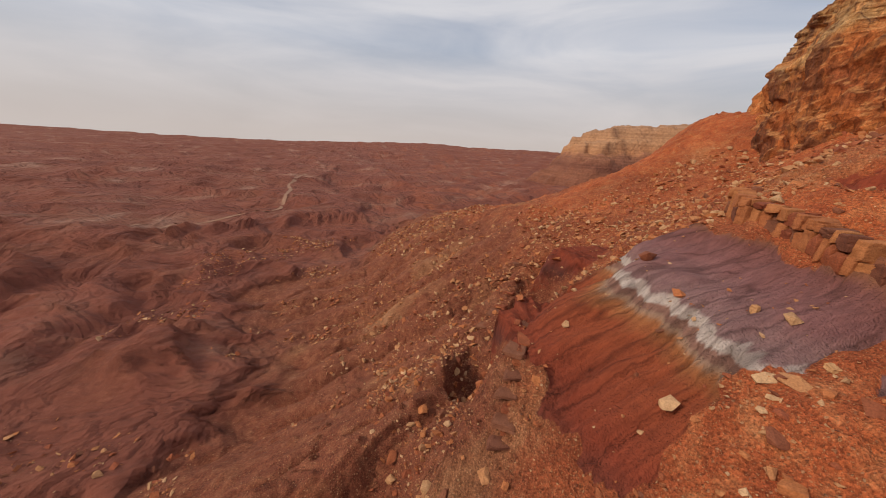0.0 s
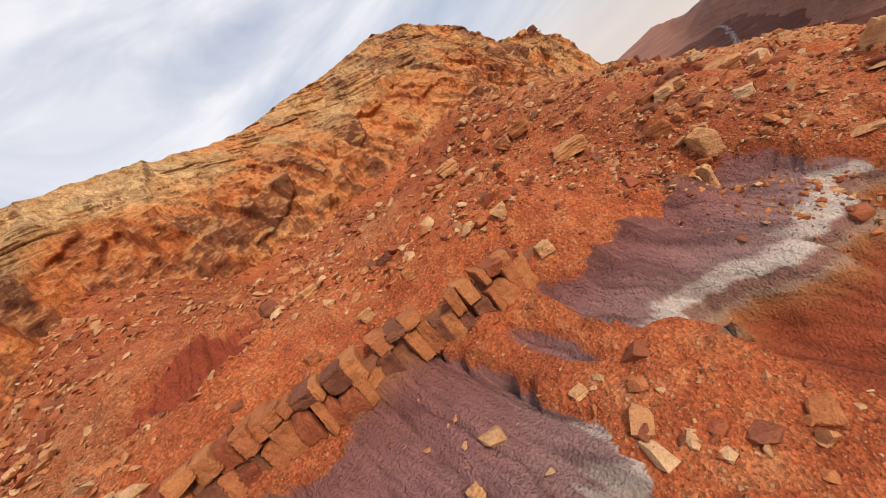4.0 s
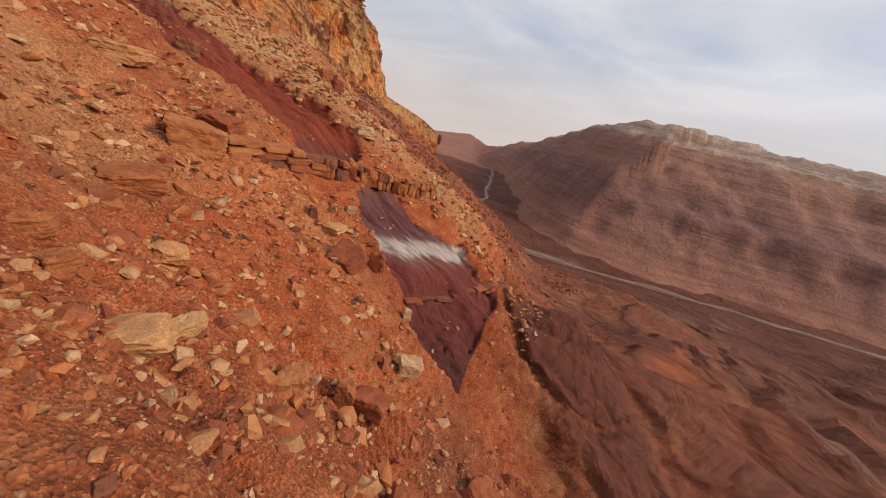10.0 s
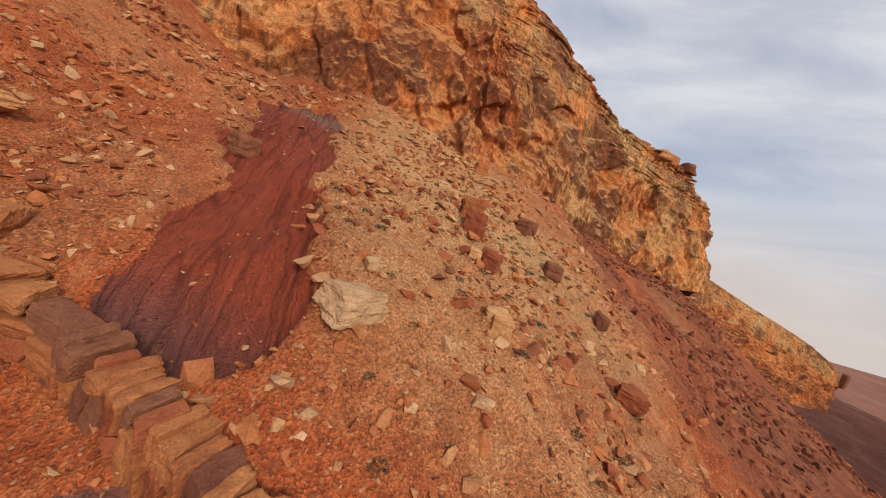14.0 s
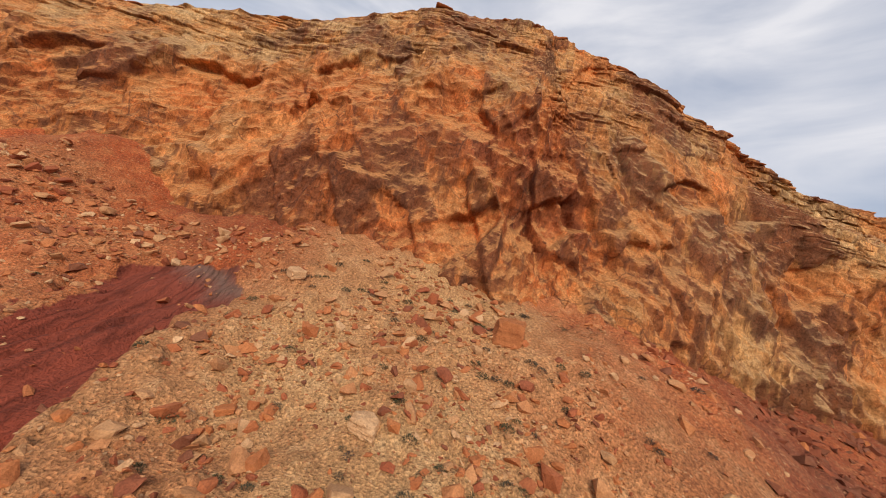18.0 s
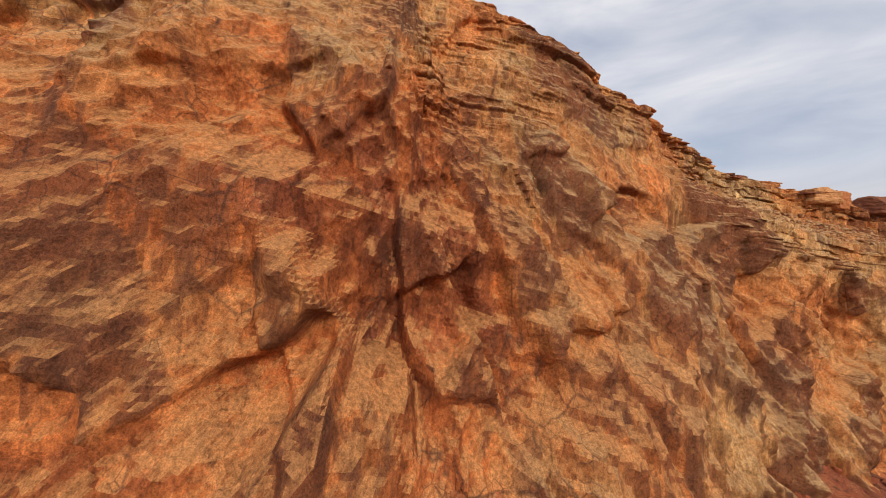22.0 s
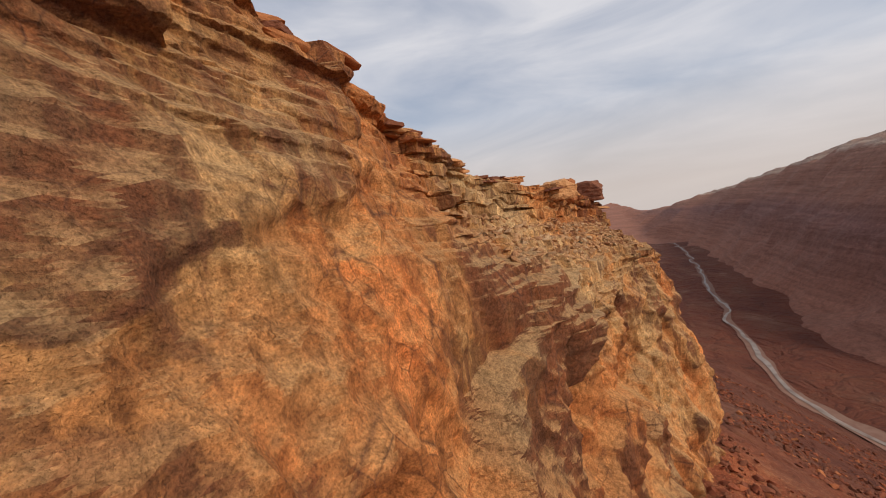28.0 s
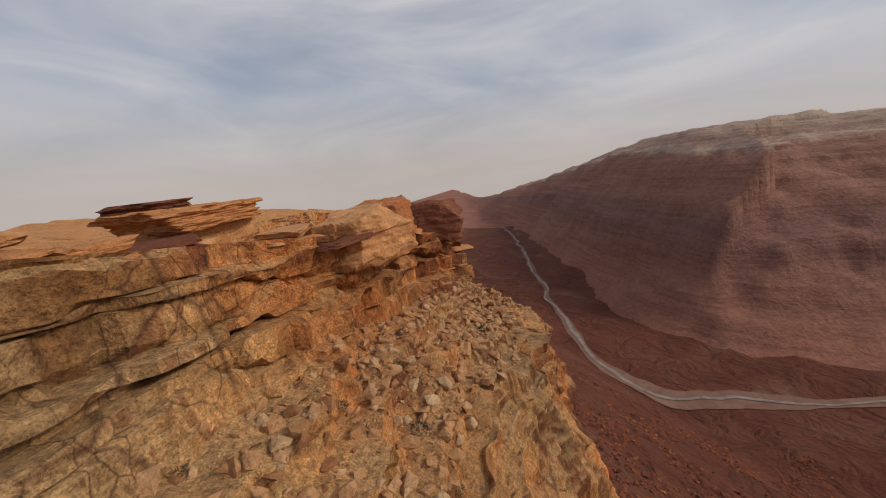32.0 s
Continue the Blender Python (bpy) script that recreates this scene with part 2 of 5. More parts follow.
def height(x, y, shares=False):
    """The ground's height, and with shares how far it is hillside rather than plain."""
    x, y = np.asarray(x, float), np.asarray(y, float)
    xe = x + 0.9 * np.maximum(0, -(y + 90)) * smooth(95, 35, x)
    p = interp_smooth(xe, [-60, 20, 34, 45, 60, 83, 98, 112, 125, 150, 230], [150, 143, 137, 131.5, 125, 114, 105, 96, 87, 79, 66], 4) - 0.35 * np.maximum(0, x - 230)
    d = interp_smooth(y, [-400, -220, -170, -140, -110, -80, -62, -42, -30, -8, 8, 18, 30, 42, 52, 68, 80, 92, 105, 130, 160, 210, 300, 480], [-70, -28, -14, -7, -5, -5, -6, 4, 11, 8, 13, 18, 18, 11, 3, -5, -5, -1, 0, -7, -16, -24, -60, -130], 4)
    inner = 1 - smooth(78, 44, x) * smooth(-26, 0, y) * smooth(60, 45, y)
    talus = p - 0.14 * np.maximum(0, y - 480) + d * inner * np.maximum(np.maximum(smooth(185, 122, x), smooth(150, 260, y)), smooth(-120, -250, y)) + 6 * smooth(-20, -60, y) * smooth(40, 20, xe)
    talus = talus + sum(rise * gauss(x, y, cx, cy, 13, 13) for cx, cy, rise in SWELLS)
    rg = river_gap(x, y)
    far = np.clip(0.25 * (rg - 16), 0, np.clip(76 - 0.20 * (x - 320) * smooth(-150, 50, y), 12, 76)) * smooth(-40, 60, 452 - y + 0.12 * (x - 232))  - 14 * smooth(-150, -900, y) + 8 * smooth(300, 1500, np.hypot(x, y)) * fbm(x / 260, y / 260, octaves=3, seed=3)
    wx, wy = x + 14 * fbm(x / 50, y / 50, octaves=3, seed=15), y + 14 * fbm(x / 50, y / 50, octaves=3, seed=16)
    bad = 1 - np.abs(vnoise(wx / 46, wy / 62, seed=11))
    bad2 = 1 - np.abs(vnoise(wx / 15, wy / 19, seed=12))
    bad3 = 1 - np.abs(vnoise(wx / 5.2, wy / 6.1, seed=14))
    near_by = smooth(420, 150, np.hypot(x - 150, y))
    lone = 1 - np.abs(vnoise(wx / 120, wy / 150, seed=17))
    rough = smooth(20, 90, rg)
    far = far + rough * (6 * lone ** 2 + 8 * bad - 8 + near_by * (4.2 * bad2 ** 2 + 1.3 * bad3 ** 2 - 1.8) + 4 * fbm(x / 150, y / 150, octaves=3, seed=13))
    ft = (far + 1.5 * fbm(x / 30, y / 30, octaves=3, seed=18)) / 5.5
    far = far + 0.6 * rough * 5.5 * (np.floor(ft) + smooth(0.55, 0.95, ft - np.floor(ft)) - ft)
    far = far + (28 - 75 * smooth(-900, 1500, x)) * smooth(1300, 3300, np.hypot(x, y)) * smooth(-300, -1500, y) * (0.75 + 0.35 * fbm(x / 700, y / 700, octaves=4, seed=19))
    far = far - 260 * smooth(800, 3600, y) * smooth(500, 0, x)
    k = 6.0
    z = np.maximum(talus, far) + k * 0.25 * np.maximum(0, 1 - np.abs(talus - far) / k) ** 2
    on = smooth(0, 10, talus - far)
    # gullies run down the slope
    e = exposure_mask(x, y)
    wob = 3.0 * fbm(x / 14, y / 14, octaves=3, seed=21)
    g1 = 1 - np.abs(vnoise((y + wob) / 9.0, x / 60, seed=23))
    fan = np.arctan2(y + 14, x - 58) * 34 * smooth(40, 15, y) + (y + 0.25 * x) * smooth(15, 40, y)
    g2 = 1 - np.abs(vnoise((fan + 0.5 * wob) / 3.3, x / 34, seed=24))
    g3 = 1 - np.abs(vnoise((fan + 0.6 * wob) / 1.7, x / 22, seed=25))
    z = z - on * ((1.8 + 1.4 * smooth(-35, -50, y)) * g1 ** 3 * smooth(70, 100, x) + e * (2.0 * g2 ** 3 + 0.8 * g3 ** 3)) + on * 0.9 * fbm(x / 11, y / 11, octaves=5, seed=27, gain=0.52)
    for (x0, y0), (x1, y1), deep, half in (((84, -62), (108, -41), 4.5, 6.0), ((108, -41), (128, -27), 6.5, 5.5), ((128, -27), (150, -22), 5.0, 7.0), ((108, 103), (128, 112), 5.0, 5.0), ((112, 78), (132, 76), 4.0, 5.0)):
        ux, uy = x1 - x0, y1 - y0
        t = np.clip(((x - x0) * ux + (y - y0) * uy) / (ux * ux + uy * uy), 0, 1)
        z = z - on * deep * np.exp(-((np.hypot(x - x0 - t * ux, y - y0 - t * uy) + wob * 0.6) / half) ** 4)
    cone = np.maximum(0, 1 - np.hypot((x - 133) / 1.2, y - 98) / 13)
    z = z + 9 * cone * (1 - 0.10 * (1 - np.abs(vnoise(np.arctan2(y - 98, x - 136) * 7, x * 0, seed=37))) ** 2)
    h = z + DIP * y
    z = z + e * smooth(45, 20, y) * smooth(70, 80, x) * (np.interp(h, [106, 112.6, 114.0, 119.0, 120.0, 123], [106, 112.2, 115.0, 119.0, 121.0, 123]) - h)
    # stones set in the rubble
    da, _, ra, _, _ = cells(x / 2.3, y / 2.3, 35)
    db, _, rb, _, _ = cells(x / 0.95, y / 0.95, 36)
    z = z + on * (1 - e) * (smooth(0.42, 0.22, da) * np.maximum(ra - 0.55, 0) * 1.5 + smooth(0.45, 0.2, db) * np.maximum(rb - 0.4, 0) * 0.42)
    # thin ledges low on the spur
    h = z + DIP * y
    st = 1.25 + 0.3 * vnoise(x / 30, y / 30, seed=31)
    q = h / st
    terr = (np.floor(q) + smooth(0.7, 0.98, q - np.floor(q))) * st - DIP * y
    low = smooth(109, 105, h + 1.5 * fbm(x / 6, y / 6, octaves=2, seed=33)) * smooth(78, 84, h) * smooth(-95, -70, y) * smooth(140, 115, y) * smooth(84, 94, x) * smooth(165, 140, x) * smooth(0.12, 0.0, cone)
    z = z * (1 - 0.85 * low) + terr * 0.85 * low
    return (z, np.maximum(on, smooth(0.0, 0.15, cone))) if shares else z


def spaced(lo, hi, step, end_lo, end_hi, grow):
    """Even steps from lo to hi, then growing ones out to the ends."""
    mid = list(np.arange(lo, hi, step))
    a, s = [], step
    while (a[-1] if a else hi) < end_hi:
        s *= grow
        a.append((a[-1] if a else hi) + s)
    b, s = [], step
    while (b[-1] if b else lo) > end_lo:
        s *= grow
        b.append((b[-1] if b else lo) - s)
    return np.array(b[::-1] + mid + a)


def grid_mesh(name, co, nu, nv):
    """A mesh from nu x nv places."""
    me = bpy.data.meshes.new(name)
    idx = np.arange(nu * nv).reshape(nu, nv)
    quads = np.stack([idx[:-1, :-1], idx[1:, :-1], idx[1:, 1:], idx[:-1, 1:]], -1).reshape(-1, 4)
    me.vertices.add(len(co))
    me.vertices.foreach_set("co", co.astype(np.float32).ravel())
    me.loops.add(quads.size)
    me.loops.foreach_set("vertex_index", quads.astype(np.int32).ravel())
    me.polygons.add(len(quads))
    me.polygons.foreach_set("loop_start", np.arange(0, quads.size, 4, dtype=np.int32))
    me.polygons.foreach_set("loop_total", np.full(len(quads), 4, np.int32))
    me.update(calc_edges=True)
    return me


def attribute(me, name, values):
    at = me.attributes.new(name, "FLOAT", "POINT")
    at.data.foreach_set("value", np.asarray(values, np.float32).ravel())


# ---------------------------------------------------------------- materials
def nodes_of(name, rough=0.9):
    m = bpy.data.materials.new(name)
    m.use_nodes = True
    t = m.node_tree
    b = t.nodes["Principled BSDF"]
    b.inputs["Roughness"].default_value = rough
    b.inputs["Specular IOR Level"].default_value = 0.25
    return m, t.nodes, t.links, b


def ramp(nd, stops, mode="LINEAR"):
    r = nd.new("ShaderNodeValToRGB")
    r.color_ramp.interpolation = mode
    el = r.color_ramp.elements
    while len(el) < len(stops):
        el.new(0.5)
    for e, (p, c) in zip(el, stops):
        e.position, e.color = p, (*c, 1)
    return r


def noise_node(nd, lk, vec, scale, detail=6.0, rough=0.55, dist=0.0):
    n = nd.new("ShaderNodeTexNoise")
    n.inputs["Scale"].default_value, n.inputs["Detail"].default_value = scale, detail
    n.inputs["Roughness"].default_value, n.inputs["Distortion"].default_value = rough, dist
    if vec is not None:
        lk.new(vec, n.inputs["Vector"])
    return n


def maths(nd, lk, op, a, b=None, c=None):
    n = nd.new("ShaderNodeMath")
    n.operation = op
    for i, v in enumerate((a, b, c)):
        if v is None:
            continue
        if isinstance(v, (int, float)):
            n.inputs[i].default_value = v
        else:
            lk.new(v, n.inputs[i])
    return n.outputs[0]


def mixed(nd, lk, fac, a, b, mode="MIX"):
    n = nd.new("ShaderNodeMix")
    n.data_type, n.blend_type = "RGBA", mode
    for key, v in (("Factor", fac), ("A", a), ("B", b)):
        s = n.inputs[key] if key == "Factor" else [i for i in n.inputs if i.name == key and i.type == "RGBA"][0]
        if isinstance(v, (int, float)):
            s.default_value = v
        elif isinstance(v, tuple):
            s.default_value = (*v, 1)
        else:
            lk.new(v, s)
    return [o for o in n.outputs if o.type == "RGBA"][0]


def bumped(nd, lk, bsdf, pairs):
    """Relief from (height, strength, distance in metres)."""
    last = None
    for hgt, strength, dist in pairs:
        b = nd.new("ShaderNodeBump")
        b.inputs["Strength"].default_value, b.inputs["Distance"].default_value = strength, dist
        lk.new(hgt, b.inputs["Height"])
        if last:
            lk.new(last, b.inputs["Normal"])
        last = b.outputs["Normal"]
    lk.new(last, bsdf.inputs["Normal"])


def ground_material():
    m, nd, lk, bsdf = nodes_of("desert_ground", 0.95)
    geo = nd.new("ShaderNodeNewGeometry")
    pos = geo.outputs["Position"]
    sep = nd.new("ShaderNodeSeparateXYZ")
    lk.new(pos, sep.inputs[0])
    bare = nd.new("ShaderNodeAttribute")
    bare.attribute_name = "bare"
    n_big = noise_node(nd, lk, pos, 0.07, 5)
    n_mid = noise_node(nd, lk, pos, 0.5, 7, 0.6)
    n_fine = noise_node(nd, lk, pos, 5.0, 6, 0.65)
    # banded clay by height above the dipping beds
    h = maths(nd, lk, "ADD", sep.outputs["Z"], maths(nd, lk, "MULTIPLY", sep.outputs["Y"], DIP))
    h = maths(nd, lk, "ADD", h, maths(nd, lk, "MULTIPLY_ADD", n_mid.outputs["Fac"], 0.7, -0.35))
    h = maths(nd, lk, "ADD", h, maths(nd, lk, "MULTIPLY_ADD", n_big.outputs["Fac"], 1.0, -0.5))
    jag = nd.new("ShaderNodeMapping")
    jag.inputs["Scale"].default_value = (0.10, 1.1, 0.10)
    lk.new(pos, jag.inputs["Vector"])
    n_jag = noise_node(nd, lk, jag.outputs["Vector"], 1.0, 3, 0.6)
    h = maths(nd, lk, "ADD", h, maths(nd, lk, "MULTIPLY_ADD", n_jag.outputs["Fac"], 1.3, -0.65))
    mr = nd.new("ShaderNodeMapRange")
    mr.inputs["From Min"].default_value, mr.inputs["From Max"].default_value = 30.0, 60.0
    mr.inputs["To Min"].default_value, mr.inputs["To Max"].default_value = -2.7, -0.4
    lk.new(sep.outputs["Y"], mr.inputs["Value"])
    h = maths(nd, lk, "ADD", h, mr.outputs["Result"])
    flat = nd.new("ShaderNodeMapRange")
    flat.inputs["From Min"].default_value, flat.inputs["From Max"].default_value = -36.0, -8.0
    flat.inputs["To Min"].default_value, flat.inputs["To Max"].default_value = 1.5, -0.9
    lk.new(sep.outputs["Y"], flat.inputs["Value"])
    h = maths(nd, lk, "ADD", h, maths(nd, lk, "MULTIPLY", flat.outputs["Result"], maths(nd, lk, "DIVIDE", maths(nd, lk, "MULTIPLY_ADD", mr.outputs["Result"], -1.0, -0.4), 2.3)))
    f = maths(nd, lk, "DIVIDE", maths(nd, lk, "SUBTRACT", h, 80.0), 64.0)
    at = lambda z: (z - 80.0) / 64.0
    red, dark = (0.27, 0.054, 0.024), (0.115, 0.038, 0.03)
    purple, white = (0.25, 0.115, 0.112), (0.50, 0.43, 0.39)
    strata = ramp(nd, [(at(84), (0.15, 0.05, 0.035)), (at(92), dark), (at(97), red), (at(101), dark), (at(104), (0.23, 0.048, 0.024)), (at(108.6), (0.28, 0.068, 0.027)), (at(109.9), (0.33, 0.13, 0.05)),
                       (at(110.4), (0.36, 0.24, 0.17)), (at(110.7), (0.24, 0.13, 0.10)), (at(111.3), (0.26, 0.14, 0.11)), (at(111.5), white), (at(112.2), (0.50, 0.42, 0.38)), (at(112.5), (0.26, 0.155, 0.15)), (at(114.5), purple), (at(116.6), (0.21, 0.085, 0.075)),
                       (at(118.2), (0.30, 0.13, 0.05)), (at(120.5), (0.14, 0.055, 0.05)), (at(123.5), red), (at(131), (0.27, 0.055, 0.027)), (at(138), (0.23, 0.055, 0.033)), (at(139.6), (0.18, 0.11, 0.09)), (at(140.6), (0.20, 0.065, 0.045)), (at(143), (0.24, 0.07, 0.04))])
    lk.new(f, strata.inputs["Fac"])
    maroon = (0.15, 0.04, 0.032)
    beds_e = ramp_of(nd, lk, f, [(at(84), (0.13, 0.045, 0.035)), (at(96), (0.10, 0.034, 0.03)), (at(103), maroon), (at(109.6), (0.185, 0.048, 0.038)), (at(110.5), (0.22, 0.10, 0.085)), (at(110.9), white), (at(112.1), (0.48, 0.41, 0.38)),
                                (at(112.7), (0.17, 0.08, 0.08)), (at(114.5), (0.14, 0.05, 0.052)), (at(117.5), (0.17, 0.075, 0.07)), (at(119), (0.20, 0.085, 0.055)), (at(121), (0.15, 0.055, 0.048)), (at(124), (0.26, 0.055, 0.027)), (at(131), (0.25, 0.05, 0.026)),
                                (at(138), (0.22, 0.055, 0.035)), (at(139.6), (0.18, 0.11, 0.09)), (at(140.6), (0.20, 0.065, 0.045)), (at(143), (0.24, 0.07, 0.04))])
    bed_col = mixed(nd, lk, maths(nd, lk, "DIVIDE", maths(nd, lk, "ADD", mr.outputs["Result"], 2.7), 2.3), strata.outputs["Color"], beds_e)
    rills = noise_node(nd, lk, None, 1.0, 5, 0.6)
    rm = nd.new("ShaderNodeMapping")
    rm.inputs["Scale"].default_value = (0.5, 2.4, 0.5)
    lk.new(pos, rm.inputs["Vector"])
    lk.new(rm.outputs["Vector"], rills.inputs["Vector"])
    clay = mixed(nd, lk, 0.55, bed_col, ramp_of(nd, lk, rills.outputs["Fac"], [(0.3, (0.55, 0.5, 0.5)), (0.65, (1.25, 1.2, 1.15))]), "MULTIPLY")
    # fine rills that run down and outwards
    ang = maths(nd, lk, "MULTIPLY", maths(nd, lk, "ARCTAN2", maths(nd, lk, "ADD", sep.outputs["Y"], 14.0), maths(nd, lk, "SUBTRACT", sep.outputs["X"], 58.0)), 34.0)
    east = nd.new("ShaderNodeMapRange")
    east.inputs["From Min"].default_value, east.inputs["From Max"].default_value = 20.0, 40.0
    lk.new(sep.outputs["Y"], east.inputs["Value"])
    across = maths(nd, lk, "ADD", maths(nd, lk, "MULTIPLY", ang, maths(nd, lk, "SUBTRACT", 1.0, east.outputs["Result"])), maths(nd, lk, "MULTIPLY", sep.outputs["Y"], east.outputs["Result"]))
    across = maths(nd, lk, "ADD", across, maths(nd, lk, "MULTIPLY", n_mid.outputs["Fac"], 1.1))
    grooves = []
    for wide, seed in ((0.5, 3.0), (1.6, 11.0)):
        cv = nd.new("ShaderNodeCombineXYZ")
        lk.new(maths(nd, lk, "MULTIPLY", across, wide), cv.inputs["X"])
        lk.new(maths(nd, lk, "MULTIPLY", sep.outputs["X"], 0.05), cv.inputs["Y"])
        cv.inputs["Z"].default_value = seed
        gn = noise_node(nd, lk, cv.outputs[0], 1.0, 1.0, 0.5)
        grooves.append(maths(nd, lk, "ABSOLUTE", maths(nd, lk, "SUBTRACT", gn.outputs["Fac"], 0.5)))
    # shade down in the grooves, painted into the clay's colour
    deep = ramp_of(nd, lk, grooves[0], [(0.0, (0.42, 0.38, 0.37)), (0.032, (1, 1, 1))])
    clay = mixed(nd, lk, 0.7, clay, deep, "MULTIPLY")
    # rubble and soil
    soil = ramp_of(nd, lk, n_mid.outputs["Fac"], [(0.25, (0.25, 0.055, 0.021)), (0.5, (0.40, 0.108, 0.038)), (0.75, (0.48, 0.20, 0.085))])
    soil2 = ramp_of(nd, lk, n_big.outputs["Fac"], [(0.35, (0.75, 0.66, 0.62)), (0.65, (1.15, 1.1, 1.05))])
    soil = mixed(nd, lk, 1.0, soil, soil2, "MULTIPLY")
    pale = nd.new("ShaderNodeAttribute")
    pale.attribute_name = "pale"
    dull = nd.new("ShaderNodeAttribute")
    dull.attribute_name = "dull"
    soil = mixed(nd, lk, dull.outputs["Fac"], soil, ramp_of(nd, lk, n_mid.outputs["Fac"], [(0.25, (0.13, 0.04, 0.024)), (0.5, (0.20, 0.062, 0.034)), (0.75, (0.31, 0.13, 0.07))]))
    sand = ramp_of(nd, lk, n_mid.outputs["Fac"], [(0.25, (0.36, 0.19, 0.088)), (0.5, (0.47, 0.275, 0.13)), (0.75, (0.53, 0.36, 0.195))])
    soil = mixed(nd, lk, pale.outputs["Fac"], soil, sand)
    pebbles = []
    vor = nd.new("ShaderNodeTexVoronoi")
    vor.inputs["Scale"].default_value = 6.5
    jog = nd.new("ShaderNodeVectorMath")
    jog.operation = "MULTIPLY_ADD"
    lk.new(n_fine.outputs["Color"], jog.inputs[0])
    jog.inputs[1].default_value = (0.18, 0.18, 0.18)
    lk.new(pos, jog.inputs[2])
    lk.new(jog.outputs[0], vor.inputs["Vector"])
    stone = ramp_of(nd, lk, vor.outputs["Color"], [(0.2, (0.6, 0.55, 0.5)), (0.8, (1.35, 1.3, 1.25))])
    soil = mixed(nd, lk, 0.65, soil, stone, "MULTIPLY")
    soil = mixed(nd, lk, 0.9, soil, ramp_of(nd, lk, n_fine.outputs["Fac"], [(0.32, (0.5, 0.47, 0.45)), (0.5, (1, 1, 1)), (0.68, (1.45, 1.42, 1.38))]), "MULTIPLY")
    for scale, low, top in ((2.6, 0.62, (0.60, 0.37, 0.20)), (4.6, 0.55, (0.50, 0.26, 0.12)), (9.0, 0.5, (0.56, 0.33, 0.17))):
        peb = nd.new("ShaderNodeTexVoronoi")
        peb.inputs["Scale"].default_value = scale
        lk.new(jog.outputs[0], peb.inputs["Vector"])
        pick = nd.new("ShaderNodeSeparateColor")
        lk.new(peb.outputs["Color"], pick.inputs[0])
        shape = ramp_of(nd, lk, peb.outputs["Distance"], [(0.20, (1, 1, 1)), (0.30, (0, 0, 0))])
        chosen = ramp_of(nd, lk, pick.outputs[0], [(low, (0, 0, 0)), (low + 0.03, (1, 1, 1))])
        tint = mixed(nd, lk, pick.outputs[1], (0.30, 0.095, 0.042), top)
        soil = mixed(nd, lk, maths(nd, lk, "MULTIPLY", maths(nd, lk, "MULTIPLY", shape, chosen), 0.75), soil, tint)
        pebbles.append(maths(nd, lk, "MULTIPLY", shape, chosen))
    n_edge = noise_node(nd, lk, pos, 1.3, 5, 0.65)
    bm_ = maths(nd, lk, "MULTIPLY_ADD", maths(nd, lk, "SUBTRACT", n_edge.outputs["Fac"], 0.5), 1.1, bare.outputs["Fac"])
    bare_sharp = ramp_of(nd, lk, bm_, [(0.38, (0, 0, 0)), (0.58, (1, 1, 1))])
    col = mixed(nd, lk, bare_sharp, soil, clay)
    # the plain: dull red clay with paler washes
    plain = nd.new("ShaderNodeAttribute")
    plain.attribute_name = "plain"
    n_pl = noise_node(nd, lk, pos, 0.018, 8, 0.62, 0.6)
    pc = ramp_of(nd, lk, n_pl.outputs["Fac"], [(0.3, (0.13, 0.042, 0.028)), (0.5, (0.185, 0.060, 0.037)), (0.60, (0.20, 0.08, 0.05)), (0.70, (0.30, 0.165, 0.115))])
    pc = mixed(nd, lk, 0.6, pc, ramp_of(nd, lk, n_mid.outputs["Fac"], [(0.3, (0.7, 0.68, 0.66)), (0.7, (1.2, 1.2, 1.2))]), "MULTIPLY")
    # southwards the plain is lightened, its haze painted in; northwards it is darker
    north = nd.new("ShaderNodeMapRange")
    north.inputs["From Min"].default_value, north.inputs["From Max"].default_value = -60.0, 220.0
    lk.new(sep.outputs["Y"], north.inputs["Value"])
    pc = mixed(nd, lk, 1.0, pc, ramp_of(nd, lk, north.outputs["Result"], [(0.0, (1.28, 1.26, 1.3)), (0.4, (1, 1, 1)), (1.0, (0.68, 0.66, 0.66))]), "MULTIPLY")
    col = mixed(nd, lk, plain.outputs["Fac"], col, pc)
    lk.new(col, bsdf.inputs["Base Color"])
    n_rd = noise_node(nd, lk, pos, 0.045, 4, 0.5, 0.8)
    ridge = maths(nd, lk, "ABSOLUTE", maths(nd, lk, "SUBTRACT", n_rd.outputs["Fac"], 0.5))
    ridge = maths(nd, lk, "MULTIPLY", ridge, plain.outputs["Fac"])
    relief = maths(nd, lk, "MULTIPLY", n_pl.outputs["Fac"], plain.outputs["Fac"])
    rill = maths(nd, lk, "MINIMUM", maths(nd, lk, "MULTIPLY", maths(nd, lk, "ADD", maths(nd, lk, "MINIMUM", grooves[0], 0.12), maths(nd, lk, "MULTIPLY", maths(nd, lk, "MINIMUM", grooves[1], 0.12), 0.4)), bare.outputs["Fac"]), 1.0)
    bumped(nd, lk, bsdf, [(rill, 0.6, 2.0), (relief, 0.6, 10.0), (ridge, 0.8, 22.0), (n_mid.outputs["Fac"], 0.7, 0.9), (vor.outputs["Distance"], 0.6, 0.12), (pebbles[0], 0.7, 0.12), (pebbles[1], 0.7, 0.07), (n_fine.outputs["Fac"], 0.9, 0.18)])
    return m


def ramp_of(nd, lk, fac, stops):
    r = ramp(nd, stops)
    lk.new(fac, r.inputs["Fac"])
    return r.outputs["Color"]


